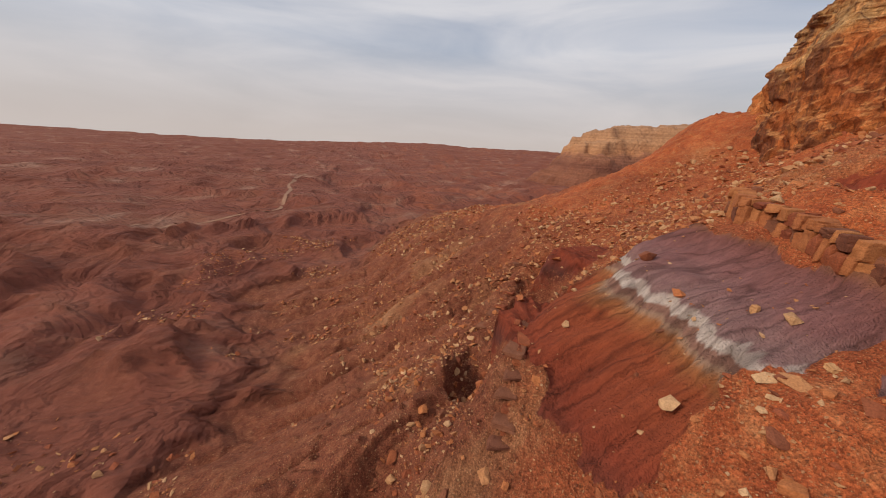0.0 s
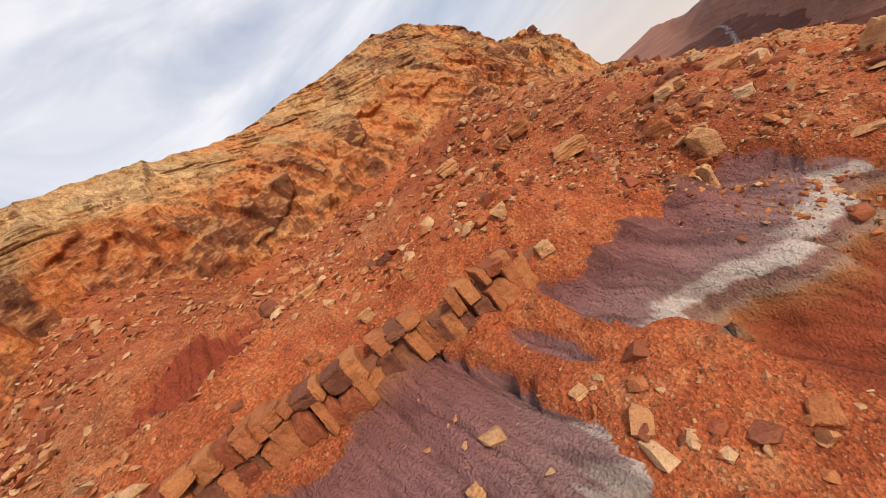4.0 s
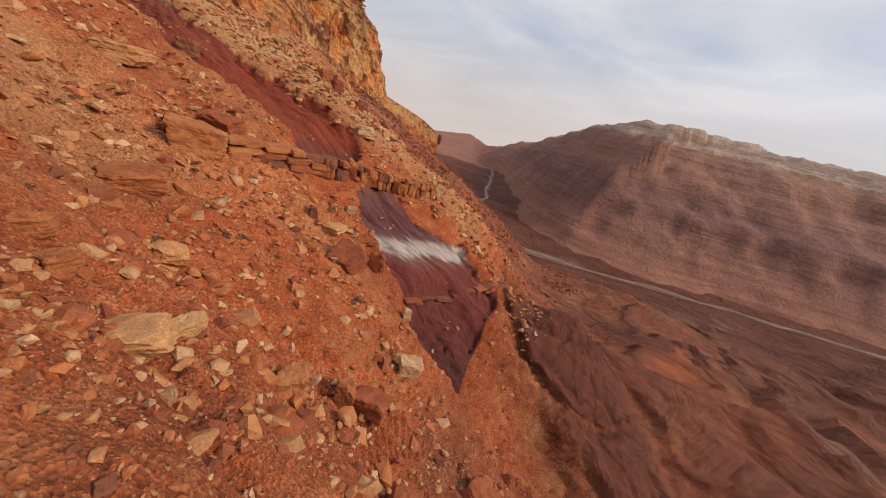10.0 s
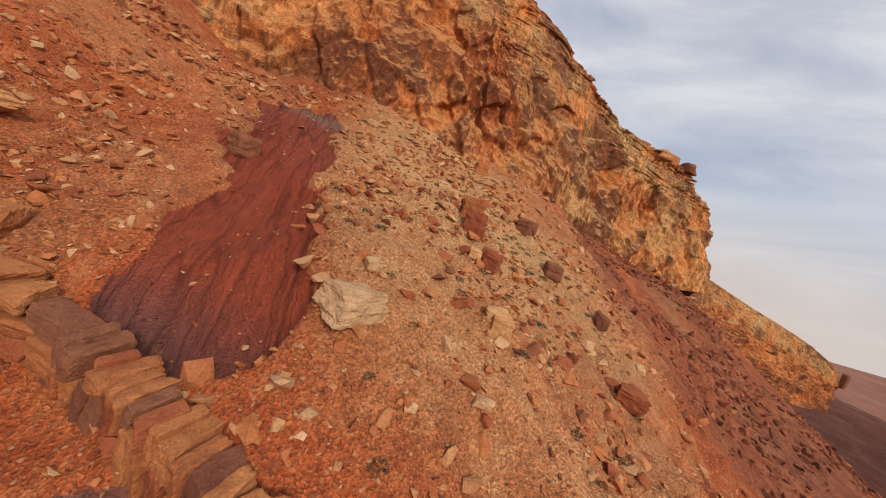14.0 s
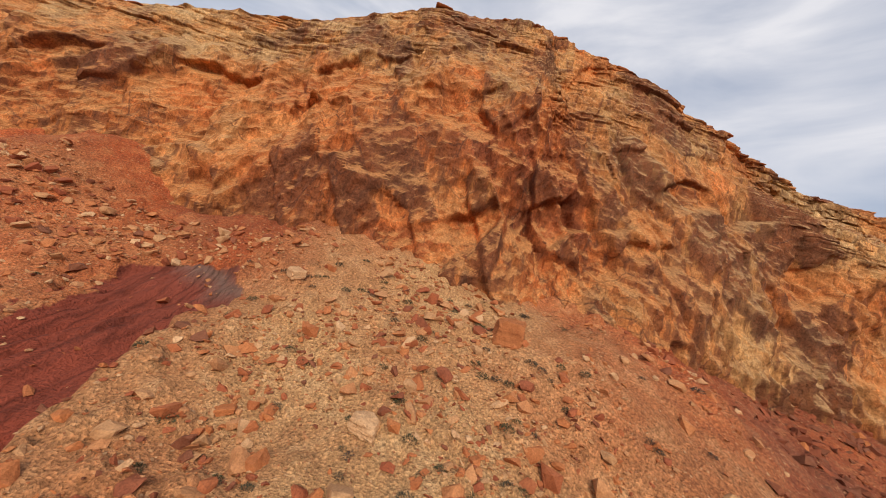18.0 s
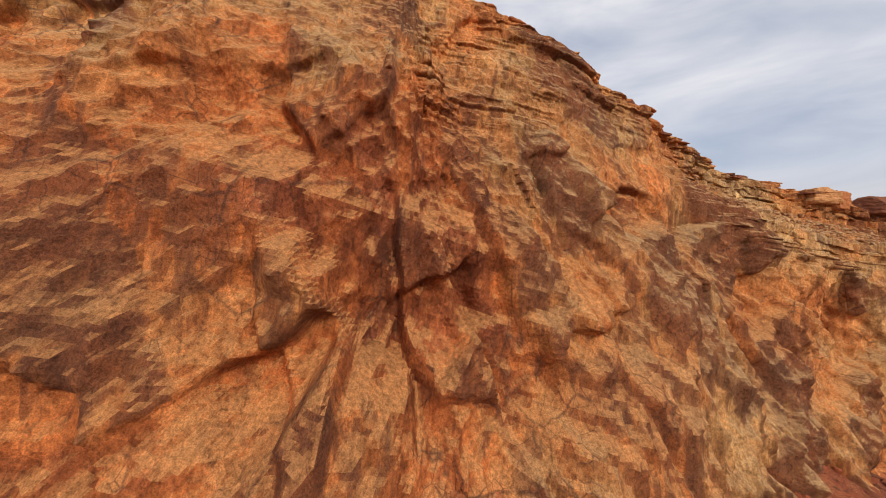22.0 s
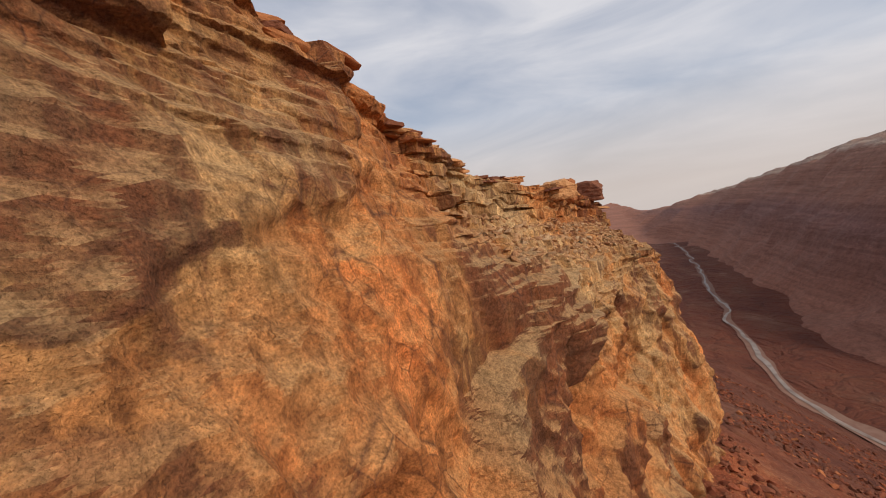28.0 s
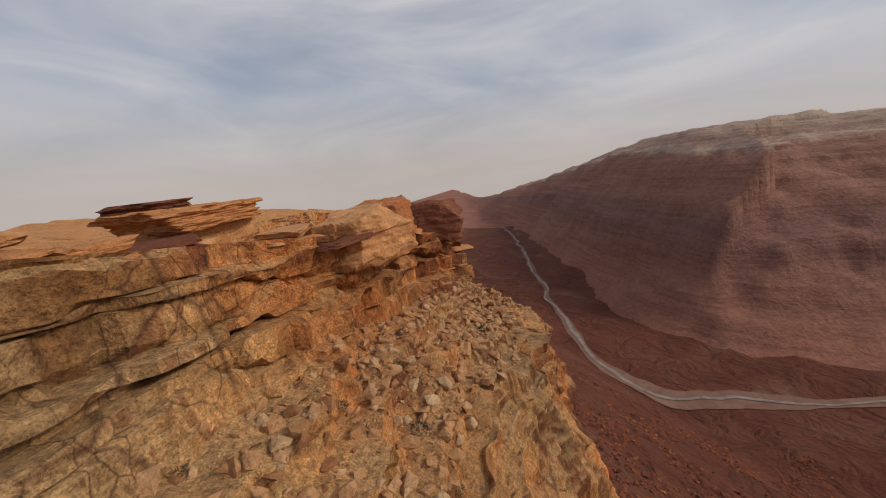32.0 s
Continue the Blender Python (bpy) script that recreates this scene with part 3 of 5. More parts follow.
def cliff_material(name="cliff_sandstone", far=False):
    m, nd, lk, bsdf = nodes_of(name, 0.9)
    geo = nd.new("ShaderNodeNewGeometry")
    pos = geo.outputs["Position"]
    n_mid = noise_node(nd, lk, pos, 0.35, 7, 0.62)
    n_fine = noise_node(nd, lk, pos, 3.0, 6, 0.65)
    n_big2 = noise_node(nd, lk, pos, 0.16, 6, 0.6, 0.8)
    # dark streaks of varnish run down the face
    sm = nd.new("ShaderNodeMapping")
    sm.inputs["Scale"].default_value = (0.55, 0.55, 0.05)
    lk.new(pos, sm.inputs["Vector"])
    n_str = noise_node(nd, lk, sm.outputs["Vector"], 1.0, 6, 0.6, 0.4)
    tone = nd.new("ShaderNodeAttribute")
    tone.attribute_name = "tone"
    crack = nd.new("ShaderNodeAttribute")
    crack.attribute_name = "crack"
    base = ramp_of(nd, lk, tone.outputs["Fac"], [(0.0, (0.26, 0.078, 0.034)), (0.25, (0.45, 0.14, 0.042)), (0.5, (0.50, 0.20, 0.068)), (0.75, (0.48, 0.26, 0.105)), (1.0, (0.52, 0.35, 0.18))])
    # fracture facets at two sizes, each with its own tilt
    warp = nd.new("ShaderNodeVectorMath")
    warp.operation = "MULTIPLY_ADD"
    lk.new(n_mid.outputs["Color"], warp.inputs[0])
    warp.inputs[1].default_value = (0.5, 0.5, 0.5)
    lk.new(pos, warp.inputs[2])
    facets = []
    for size, turn in (((0.20, 0.20, 0.13), 0.6), ((0.75, 0.75, 0.48), 0.45)):
        mp = nd.new("ShaderNodeMapping")
        mp.inputs["Scale"].default_value = size
        mp.inputs["Rotation"].default_value = (turn, 0.0, 0.2)
        lk.new(warp.outputs[0], mp.inputs["Vector"])
        cell = nd.new("ShaderNodeTexVoronoi")
        cell.inputs["Scale"].default_value = 1.0
        rim = nd.new("ShaderNodeTexVoronoi")
        rim.feature = "DISTANCE_TO_EDGE"
        rim.inputs["Scale"].default_value = 1.0
        lk.new(mp.outputs[0], cell.inputs["Vector"])
        lk.new(mp.outputs[0], rim.inputs["Vector"])
        away = nd.new("ShaderNodeVectorMath")
        away.operation = "SUBTRACT"
        lk.new(mp.outputs[0], away.inputs[0])
        lk.new(cell.outputs["Position"], away.inputs[1])
        lean = nd.new("ShaderNodeVectorMath")
        lean.operation = "SUBTRACT"
        lk.new(cell.outputs["Color"], lean.inputs[0])
        lean.inputs[1].default_value = (0.5, 0.5, 0.5)
        dot = nd.new("ShaderNodeVectorMath")
        dot.operation = "DOT_PRODUCT"
        lk.new(away.outputs[0], dot.inputs[0])
        lk.new(lean.outputs[0], dot.inputs[1])
        line = ramp_of(nd, lk, rim.outputs["Distance"], [(0.0, (1, 1, 1)), (0.028, (0, 0, 0))])
        facets.append((cell, line, dot))
    mott = ramp_of(nd, lk, n_mid.outputs["Fac"], [(0.3, (0.58, 0.52, 0.48)), (0.5, (1.0, 1.0, 1.0)), (0.72, (1.3, 1.28, 1.22))])
    col = mixed(nd, lk, 0.9, base, mott, "MULTIPLY")
    for cell, line, dot in facets:
        col = mixed(nd, lk, 0.6, col, ramp_of(nd, lk, cell.outputs["Color"], [(0.15, (0.62, 0.56, 0.52)), (0.5, (1, 1, 1)), (0.85, (1.28, 1.3, 1.3))]), "MULTIPLY")
    sm2 = nd.new("ShaderNodeMapping")
    sm2.inputs["Scale"].default_value = (1.0, 1.0, 0.06)
    lk.new(pos, sm2.inputs["Vector"])
    n_str2 = noise_node(nd, lk, sm2.outputs["Vector"], 1.0, 5, 0.6, 0.3)
    col = mixed(nd, lk, 0.7, col, ramp_of(nd, lk, n_str2.outputs["Fac"], [(0.32, (0.5, 0.43, 0.39)), (0.5, (1, 1, 1)), (0.68, (1.22, 1.22, 1.22))]), "MULTIPLY")
    coat = nd.new("ShaderNodeAttribute")
    coat.attribute_name = "varnish"
    nsep = nd.new("ShaderNodeSeparateXYZ")
    lk.new(geo.outputs["True Normal"], nsep.inputs[0])
    ledge = ramp_of(nd, lk, nsep.outputs["Z"], [(0.42, (0, 0, 0)), (0.75, (1, 1, 1))])
    vf = maths(nd, lk, "MULTIPLY_ADD", maths(nd, lk, "SUBTRACT", n_str.outputs["Fac"], 0.5), 1.2, coat.outputs["Fac"])
    vf = maths(nd, lk, "MULTIPLY_ADD", maths(nd, lk, "SUBTRACT", n_mid.outputs["Fac"], 0.5), 0.28, vf)
    vf = maths(nd, lk, "MULTIPLY_ADD", maths(nd, lk, "SUBTRACT", facets[0][0].outputs["Color"], 0.5), 0.45, vf)
    vf = maths(nd, lk, "MULTIPLY_ADD", maths(nd, lk, "SUBTRACT", n_big2.outputs["Fac"], 0.5), 0.45, vf)
    vf = maths(nd, lk, "MULTIPLY_ADD", maths(nd, lk, "SUBTRACT", n_fine.outputs["Fac"], 0.5), 0.22, vf)
    vf = maths(nd, lk, "MULTIPLY_ADD", maths(nd, lk, "SUBTRACT", n_str2.outputs["Fac"], 0.5), 1.2, vf)
    varn = ramp_of(nd, lk, vf, [(0.52, (0, 0, 0)), (0.60, (0.6, 0.6, 0.6)), (0.85, (0.92, 0.92, 0.92))])
    col = mixed(nd, lk, varn, col, ramp_of(nd, lk, n_big2.outputs["Fac"], [(0.4, (0.10, 0.038, 0.022)), (0.6, (0.20, 0.065, 0.028))]))
    # faces that look up get a brighter colour: painted light on the ledges
    col = mixed(nd, lk, maths(nd, lk, "MULTIPLY", ledge, 0.65), col, ramp_of(nd, lk, tone.outputs["Fac"], [(0.45, (0.60, 0.29, 0.11)), (0.75, (0.51, 0.325, 0.16))]))
    col = mixed(nd, lk, crack.outputs["Fac"], col, (0.09, 0.035, 0.022))
    for cell, line, dot in facets:
        col = mixed(nd, lk, maths(nd, lk, "MULTIPLY", maths(nd, lk, "MULTIPLY", line, ramp_of(nd, lk, n_big2.outputs["Fac"], [(0.46, (0, 0, 0)), (0.6, (1, 1, 1))])), 0.75), col, (0.09, 0.038, 0.026))
    col = mixed(nd, lk, 0.85, col, ramp_of(nd, lk, n_fine.outputs["Fac"], [(0.32, (0.52, 0.48, 0.45)), (0.5, (1, 1, 1)), (0.68, (1.4, 1.38, 1.34))]), "MULTIPLY")
    n_grit = noise_node(nd, lk, pos, 11.0, 4, 0.7)
    col = mixed(nd, lk, 0.7, col, ramp_of(nd, lk, n_grit.outputs["Fac"], [(0.36, (0.5, 0.46, 0.43)), (0.5, (1, 1, 1)), (0.64, (1.4, 1.38, 1.34))]), "MULTIPLY")
    lk.new(col, bsdf.inputs["Base Color"])
    bumped(nd, lk, bsdf, [(facets[1][2].outputs["Value"], 0.7, 1.5), (n_mid.outputs["Fac"], 0.6, 0.8), (n_fine.outputs["Fac"], 0.9, 0.32), (n_grit.outputs["Fac"], 0.8, 0.07)])
    return m


def mesa_material(name, stops):
    """Distant mesa: its beds by height."""
    m, nd, lk, bsdf = nodes_of(name, 0.95)
    geo = nd.new("ShaderNodeNewGeometry")
    pos = geo.outputs["Position"]
    lev = nd.new("ShaderNodeAttribute")
    lev.attribute_name = "level"
    n_mid = noise_node(nd, lk, pos, 0.03, 8, 0.62)
    n_fine = noise_node(nd, lk, pos, 0.25, 6, 0.65)
    f = maths(nd, lk, "ADD", lev.outputs["Fac"], maths(nd, lk, "MULTIPLY_ADD", n_mid.outputs["Fac"], 0.12, -0.06))
    col = ramp_of(nd, lk, f, stops)
    col = mixed(nd, lk, 0.7, col, ramp_of(nd, lk, n_fine.outputs["Fac"], [(0.3, (0.65, 0.65, 0.65)), (0.7, (1.3, 1.3, 1.3))]), "MULTIPLY")
    bm_ = nd.new("ShaderNodeMapping")
    bm_.inputs["Scale"].default_value = (0.006, 0.006, 0.24)
    lk.new(pos, bm_.inputs["Vector"])
    n_band = noise_node(nd, lk, bm_.outputs["Vector"], 1.0, 5, 0.65, 0.3)
    col = mixed(nd, lk, 0.5, col, ramp_of(nd, lk, n_band.outputs["Fac"], [(0.35, (0.62, 0.58, 0.56)), (0.5, (1, 1, 1)), (0.65, (1.35, 1.35, 1.35))]), "MULTIPLY")
    lk.new(col, bsdf.inputs["Base Color"])
    bumped(nd, lk, bsdf, [(n_band.outputs["Fac"], 0.3, 5.0), (n_mid.outputs["Fac"], 0.6, 12.0), (n_fine.outputs["Fac"], 0.9, 3.0)])
    return m


MAT_GROUND = ground_material()
MAT_CLIFF = cliff_material()
# the far mesa's bed colours are greyed and paled, with distance haze painted in
MAT_MESA = mesa_material("far_mesa_rock", [(0.0, (0.27, 0.12, 0.083)), (0.2, (0.24, 0.115, 0.088)), (0.36, (0.20, 0.10, 0.085)), (0.46, (0.265, 0.13, 0.096)), (0.67, (0.285, 0.147, 0.108)), (0.70, (0.40, 0.30, 0.24)), (0.735, (0.27, 0.17, 0.135)), (0.80, (0.36, 0.265, 0.21)), (0.9, (0.44, 0.34, 0.27)), (1.0, (0.40, 0.31, 0.25))])
MAT_WEST = mesa_material("west_mesa_rock", [(0.0, (0.20, 0.075, 0.048)), (0.3, (0.26, 0.105, 0.062)), (0.42, (0.19, 0.075, 0.05)), (0.58, (0.30, 0.13, 0.075)), (0.64, (0.42, 0.20, 0.10)), (0.8, (0.48, 0.26, 0.14)), (1.0, (0.40, 0.22, 0.125))])

# ---------------------------------------------------------------- ground
gx = spaced(30, 128, 0.40, -4300, 4300, 1.03)
gy = spaced(-78, 138, 0.45, -4300, 4300, 1.03)
GX, GY = np.meshgrid(gx, gy, indexing="ij")
GZ, G_ON = height(GX, GY, True)
me = grid_mesh("ground", np.stack([GX.ravel(), GY.ravel(), GZ.ravel()], -1), len(gx), len(gy))
attribute(me, "bare", exposure_mask(GX, GY))
attribute(me, "pale", np.clip(1.25 * gauss(GX, GY, 54, 110, 36, 25) + 0.3 * gauss(GX, GY, 92, 22, 14, 9) + 0.5 * gauss(GX, GY, 70, 45, 22, 16) + 0.6 * gauss(GX, GY, 100, 104, 12, 8) + 0.2 * gauss(GX, GY, 118, -75, 30, 16) + 0.35 * fbm(GX / 12, GY / 12, octaves=3, seed=46) - 0.14, 0, 1))
attribute(me, "dull", np.clip(0.9 * smooth(-30, -60, GY) * smooth(60, 85, GX) + 0.5 * smooth(112, 124, GX) + 0.85 * smooth(4, -18, GY) * smooth(84, 98, GX) + 0.8 * smooth(132, 150, GY) + 0.5 * fbm(GX / 15, GY / 15, octaves=3, seed=47), 0, 1))
attribute(me, "plain", np.maximum(1 - smooth(-0.1, 0.75, G_ON + 0.25 * fbm(GX / 20, GY / 20, octaves=3, seed=44)), np.maximum(0.9 * smooth(190, 270, GY), smooth(13.5, 11.5, np.hypot((GX - 133) / 1.2, GY - 98)))))
me.materials.append(MAT_GROUND)
me.polygons.foreach_set("use_smooth", np.ones(len(me.polygons), bool))
ground = tagged(new("ground", me), "red desert slope and plain of rubble and banded clay", "ground", kind="structure")


# ---------------------------------------------------------------- the cliff
def line_points(pts, step_of):
    """Places along a polyline at uneven steps; step_of gives the step at a place. Returns x, y and the share of the way at each."""
    pts = np.array(pts, float)
    seg = np.hypot(*np.diff(pts, axis=0).T)
    s = np.concatenate([[0], np.cumsum(seg)])
    out, t = [], 0.0
    while t < s[-1]:
        out.append(t)
        x, y = np.interp(t, s, pts[:, 0]), np.interp(t, s, pts[:, 1])
        t += step_of(x, y)
    out = np.array(out + [s[-1]])
    soft = sum(np.stack([np.interp(out + k, s, pts[:, 0]), np.interp(out + k, s, pts[:, 1])]) for k in (-6, -3, 0, 3, 6)) / 5
    return soft[0], soft[1], out, s


FOOT = [(-330, -330), (-240, -180), (-120, -116), (-40, -104), (16, -82), (38, -58), (38, -20), (33, 20), (27, 62), (31, 90), (36, 118), (32, 136), (25, 155), (21.5, 164), (14, 186), (18, 224), (4, 240), (-40, 262), (-100, 320), (-140, 420), (-150, 560), (-122, 700), (-117, 748)]
FOOT_Z = [112, 122, 130, 132, 134, 135, 137, 139, 138, 137, 131, 127, 126, 125, 127, 131, 128, 115, 90, 70, 55, 42, 40]
RIM_Z = [196, 190, 180, 173, 166, 167, 170, 172, 184, 191, 189, 184, 176.5, 174, 168.9, 162.2, 156, 156, 154, 150, 130, 100, 79]
BACK = [26, 26, 24, 16, 7, 7, 16, 24, 30, 32, 35, 28, 20, 19, 18, 18, 16, 24, 24, 24, 22, 16, 6]


# bulges and hollows of the cliff's face: y, share of the height, metres outwards
FACE = [(54, 0.25, -0.6), (54, 0.5, -0.7), (54, 0.75, -0.6), (68, 0.0, -1.5), (68, 0.25, -1.4), (68, 0.5, -1.5), (82, 0.0, -0.7), (82, 0.5, -1.3), (96, 0.25, 1.1), (96, 0.5, -1.4), (110, 0.0, -1.4), (110, 0.5, 0.7), (124, 0.0, -1.3),
        (138, 0.5, -1.1), (138, 0.75, -0.8), (166, 0.25, 0.6), (166, 0.5, -2.5), (166, 0.75, -0.8), (180, 0.75, 0.8), (180, 0.95, -3.0), (194, 0.25, -1.6), (194, 0.75, 1.4), (194, 0.95, -0.7), (208, 0.75, -1.1)]


def cliff_step(x, y):
    if 70 < y < 215 and x > -10:
        return 0.27
    if -110 < y < 245 and x > -45:
        return 0.55
    return 3.0


def build_cliff():
    fx, fy, s, knots = line_points(FOOT, cliff_step)
    fz, rz, bk = (sum(np.interp(s + k, knots, v) for k in (-8, -4, 0, 4, 8)) / 5 for v in (FOOT_Z, RIM_Z, BACK))
    dx, dy = np.gradient(fx), np.gradient(fy)
    ln = np.hypot(dx, dy)
    nx, ny = dy / ln, -dx / ln                      # outwards
    nx, ny = (np.convolve(np.pad(v, 20, mode="edge"), np.ones(41) / 41, "valid") for v in (nx, ny))
    ln = np.hypot(nx, ny)
    nx, ny = nx / ln, ny / ln
    v = np.concatenate([np.linspace(-0.3, 0.42, 110)[:-1], np.linspace(0.42, 1.0, 215)])
    nv = len(v)
    top = np.array([0.5, 1.5, 4, 8, 15, 25, 40, 60, 90])
    S, V = np.meshgrid(s, v, indexing="ij")
    F = lambda a: np.repeat(a[:, None], nv, 1)
    hgt = F(rz - fz)
    z = F(fz) + V * hgt
    y0 = F(fy)
    # the set-back with height: steep below, stepped and lying back above
    inn = np.where(V < 0.12, V * 0.5, np.interp(V, [0.12, 0.45, 0.62, 0.8, 1.0], [0.06, 0.34, 0.55, 0.76, 1.0]))
    mid = smooth(92, 106, y0) * smooth(136, 124, y0)
    inn = inn * (1 - mid) + mid * np.interp(V, [-0.3, 0.0, 0.22, 0.36, 0.42, 0.64, 0.94, 1.0], [-0.1, 0.0, 0.31, 0.35, 0.46, 0.65, 0.97, 1.0])
    shelf = smooth(158, 178, y0) * smooth(262, 235, y0)
    inn = inn * (1 - shelf) + shelf * np.interp(V, [-0.3, 0.0, 0.30, 0.62, 0.72, 0.745, 0.86, 0.89, 1.0], [-0.1, 0.0, 0.32, 0.46, 0.49, 0.54, 0.88, 0.92, 1.0])
    back = inn * F(bk)
    # broken blocks and slabs: flat faces, each with its own tilt, that meet in sharp steps
    wob = 1.2 * fbm(S / 7, z / 7, octaves=3, seed=51)
    ua, ub = 0.75 * S + 0.66 * z + 1.2 * wob, 0.75 * z - 0.66 * S + 0.8 * wob
    face1, id1 = slabs(ua / 15.0, ub / 8.0, 52, 2.6, 2.2, 34.0)
    face2, id2 = slabs((S + 0.30 * z + 0.6 * wob) / 5.2, (z - 0.4 * wob) / 11.0, 53, 1.2, 1.0, 26.0)
    face3, id3 = scallops((S + 0.45 * z + 0.5 * wob) / 4.2, (z - 0.3 * S) / 7.0, 54, 1.7, 0.8)
    face4, id4 = scallops((S - 0.25 * z + 0.3 * wob) / 1.7, (z + 0.2 * S) / 2.3, 64, 1.6, 1.0)
    face5, id5 = scallops((S + 0.3 * z) / 0.8, (z - 0.2 * S) / 0.9, 68, 1.4, 0.9)
    lower = smooth(0.70, 0.55, V)
    near = smooth(60, 100, y0) * smooth(200, 160, y0)
    calm = smooth(120, 131, y0) * smooth(176, 164, y0) * smooth(0.05, 0.2, V)
    relief = ((0.62 + 0.3 * near) * lower + 0.38) * (1 - 0.25 * calm) * (1 - 0.5 * gauss(y0, V, 96, 0.15, 13, 0.28))
    out = relief * (2.4 * face1 * (0.45 + 0.55 * smooth(0.02, 0.25, V)) + 2.0 * face2 + 1.45 * face3 + 0.9 * face4) + 0.34 * face5
    flatter = 1 - 0.55 * shelf * smooth(0.73, 0.75, V) * smooth(0.88, 0.85, V)
    out = out * flatter
    # thin beds in the upper third
    bed = z + DIP * 0.6 * y0 + 0.5 * fbm(S / 14, z / 6, octaves=2, seed=55)
    def beds(thick, run, seed):
        q = bed / thick
        row = np.floor(q)
        hard = lattice(row, row * 0, np.floor((S + 6 * lattice(row, row * 0, row * 0, seed)) / run), seed + 1)
        return hard, q - row, smooth(0, 0.2, q - row) * smooth(1.0, 0.86, q - row)

    hard, qf, edge = beds(2.1, 9.0, 56)
    hard2, _, edge2 = beds(0.75, 5.0, 66)
    high = 0.22 * smooth(136, 148, y0) * (1 - shelf)
    upper = smooth(0.56, 0.72, V - high + 0.08 * fbm(S / 18, z / 18, octaves=2, seed=69))
    patchy = 0.25 + 0.5 * shelf + 0.75 * smooth(-0.22, 0.22, fbm(S / 12, z / 5, octaves=3, seed=67))
    out = out + upper * patchy * ((1.5 - 0.5 * shelf) * (hard - 0.45) * edge + (0.6 + 0.5 * shelf) * (hard2 - 0.4) * edge2)
    out = out + 1.8 * fbm(S / 26, z / 30, octaves=3, seed=57) + 0.07 * (1 - 0.5 * calm) * fbm(S / 0.9, z / 0.9, octaves=3, seed=58)
    out = out + sum(push * gauss(y0, V, cy, cv, 15, 0.24) for cy, cv, push in FACE)
    X = F(fx) + F(nx) * (out - back)
    Y = F(fy) + F(ny) * (out - back)
    zz = z + 0.4 * (id2 - 0.5) * relief
    # the shelf is broken into low steps
    stepped = shelf * smooth(0.60, 0.72, V) * smooth(1.0, 0.97, V)
    for thick, share, seed in ((1.7, 0.8, 72), (0.55, 0.8, 73)):
        q = (zz + 0.05 * y0 + 1.1 * fbm(S / 9, V * 5, octaves=3, seed=seed)) / thick
        zz = zz + share * stepped * thick * (np.floor(q) + smooth(0.62, 0.95, q - np.floor(q)) - q)
    # the top, going back from the rim
    nt = len(top)
    T = np.repeat(top[None, :], len(s), 0)
    G = lambda a: np.repeat(a[:, None], nt, 1)
    tz = zz[:, -1:] + (0.10 - 0.16 * shelf[:, -1:]) * T + 1.6 * fbm((G(s) + 3) / 9, T / 7, octaves=3, seed=59) * smooth(0, 8, T)
    kx, ky = X[:, -1:] - G(nx) * T, Y[:, -1:] - G(ny) * T
    co = np.stack([np.concatenate([X, kx], 1), np.concatenate([Y, ky], 1), np.concatenate([zz, tz], 1)], -1)
    me = grid_mesh("cliff", co.reshape(-1, 3), len(s), nv + nt)
    big = fbm(S / 17, z / 12, octaves=3, seed=61)
    tan_part = smooth(124, 152, y0 + 8 * big) * smooth(250, 222, y0)
    tone = 0.24 + 0.12 * (id4 - 0.5) + 0.08 * (id5 - 0.5) + 0.22 * (id1 - 0.5) + 0.22 * (id2 - 0.5) + 0.18 * (id3 - 0.5) + 0.20 * big + 0.42 * smooth(0.46, 0.72, V + 0.12 * big) * (1 - tan_part) + 0.34 * tan_part + 0.10 * upper * (hard2 - 0.5) + 0.10 * smooth(85, 60, y0) + 0.08 * stepped + 0.03 * shelf
    dark = smooth(0.58, 0.64, id2) * smooth(0.25, 0.4, id1) * (1 - 0.6 * upper)
    varnish = 0.40 + 0.34 * dark + 0.05 * (id4 - 0.5) + 0.16 * smooth(0.66, 0.74, id3) + 0.25 * (id1 - 0.5) + 0.40 * fbm(S / 13, z / 16, octaves=3, seed=62) - 0.06 * smooth(142, 156, y0) - 0.14 * smooth(75, 45, y0)
    varnish = varnish + 0.22 * gauss(y0, V, 163, 0.5, 14, 0.3) + 0.30 * gauss(y0, V, 148, 0.80, 7, 0.16) + 0.15 * upper * smooth(0.65, 0.85, hard) + 0.25 * gauss(y0, V, 138, 0.45, 13, 0.28) + 0.2 * gauss(y0, V, 104, 0.28, 12, 0.16) + 0.25 * gauss(y0, V, 151, 0.60, 4.5, 0.09)
    crack = 0.35 * upper * patchy * smooth(0.14, 0.02, qf) * smooth(0.35, 0.6, hard)
    pad = lambda a, b: np.concatenate([a, np.full((len(s), nt), b)], 1)
    attribute(me, "tone", np.clip(pad(tone, 0.55), 0, 1))
    attribute(me, "varnish", np.clip(pad(varnish, 0.2), 0, 1))
    attribute(me, "crack", np.clip(pad(crack, 0.0), 0, 1))
    me.materials.append(MAT_CLIFF)
    even = np.zeros((len(s) - 1, nv + nt - 1), bool)
    even[:, :nv - 1] = (smooth(132, 140, y0) * (1 - upper))[:-1, :-1] > 0.5
    me.polygons.foreach_set("use_smooth", even.ravel())
    global RIM, SHELF
    RIM = np.stack([X[:, -1], Y[:, -1], zz[:, -1]], -1)
    on_shelf = (shelf > 0.7) & (V > 0.75) & (V < 0.87)
    SHELF = np.stack([X[on_shelf], Y[on_shelf], zz[on_shelf]], -1)
    return tagged(new("cliff", me), "orange and tan sandstone cliff with dark varnish streaks", "cliff", kind="structure")


cliff = build_cliff()


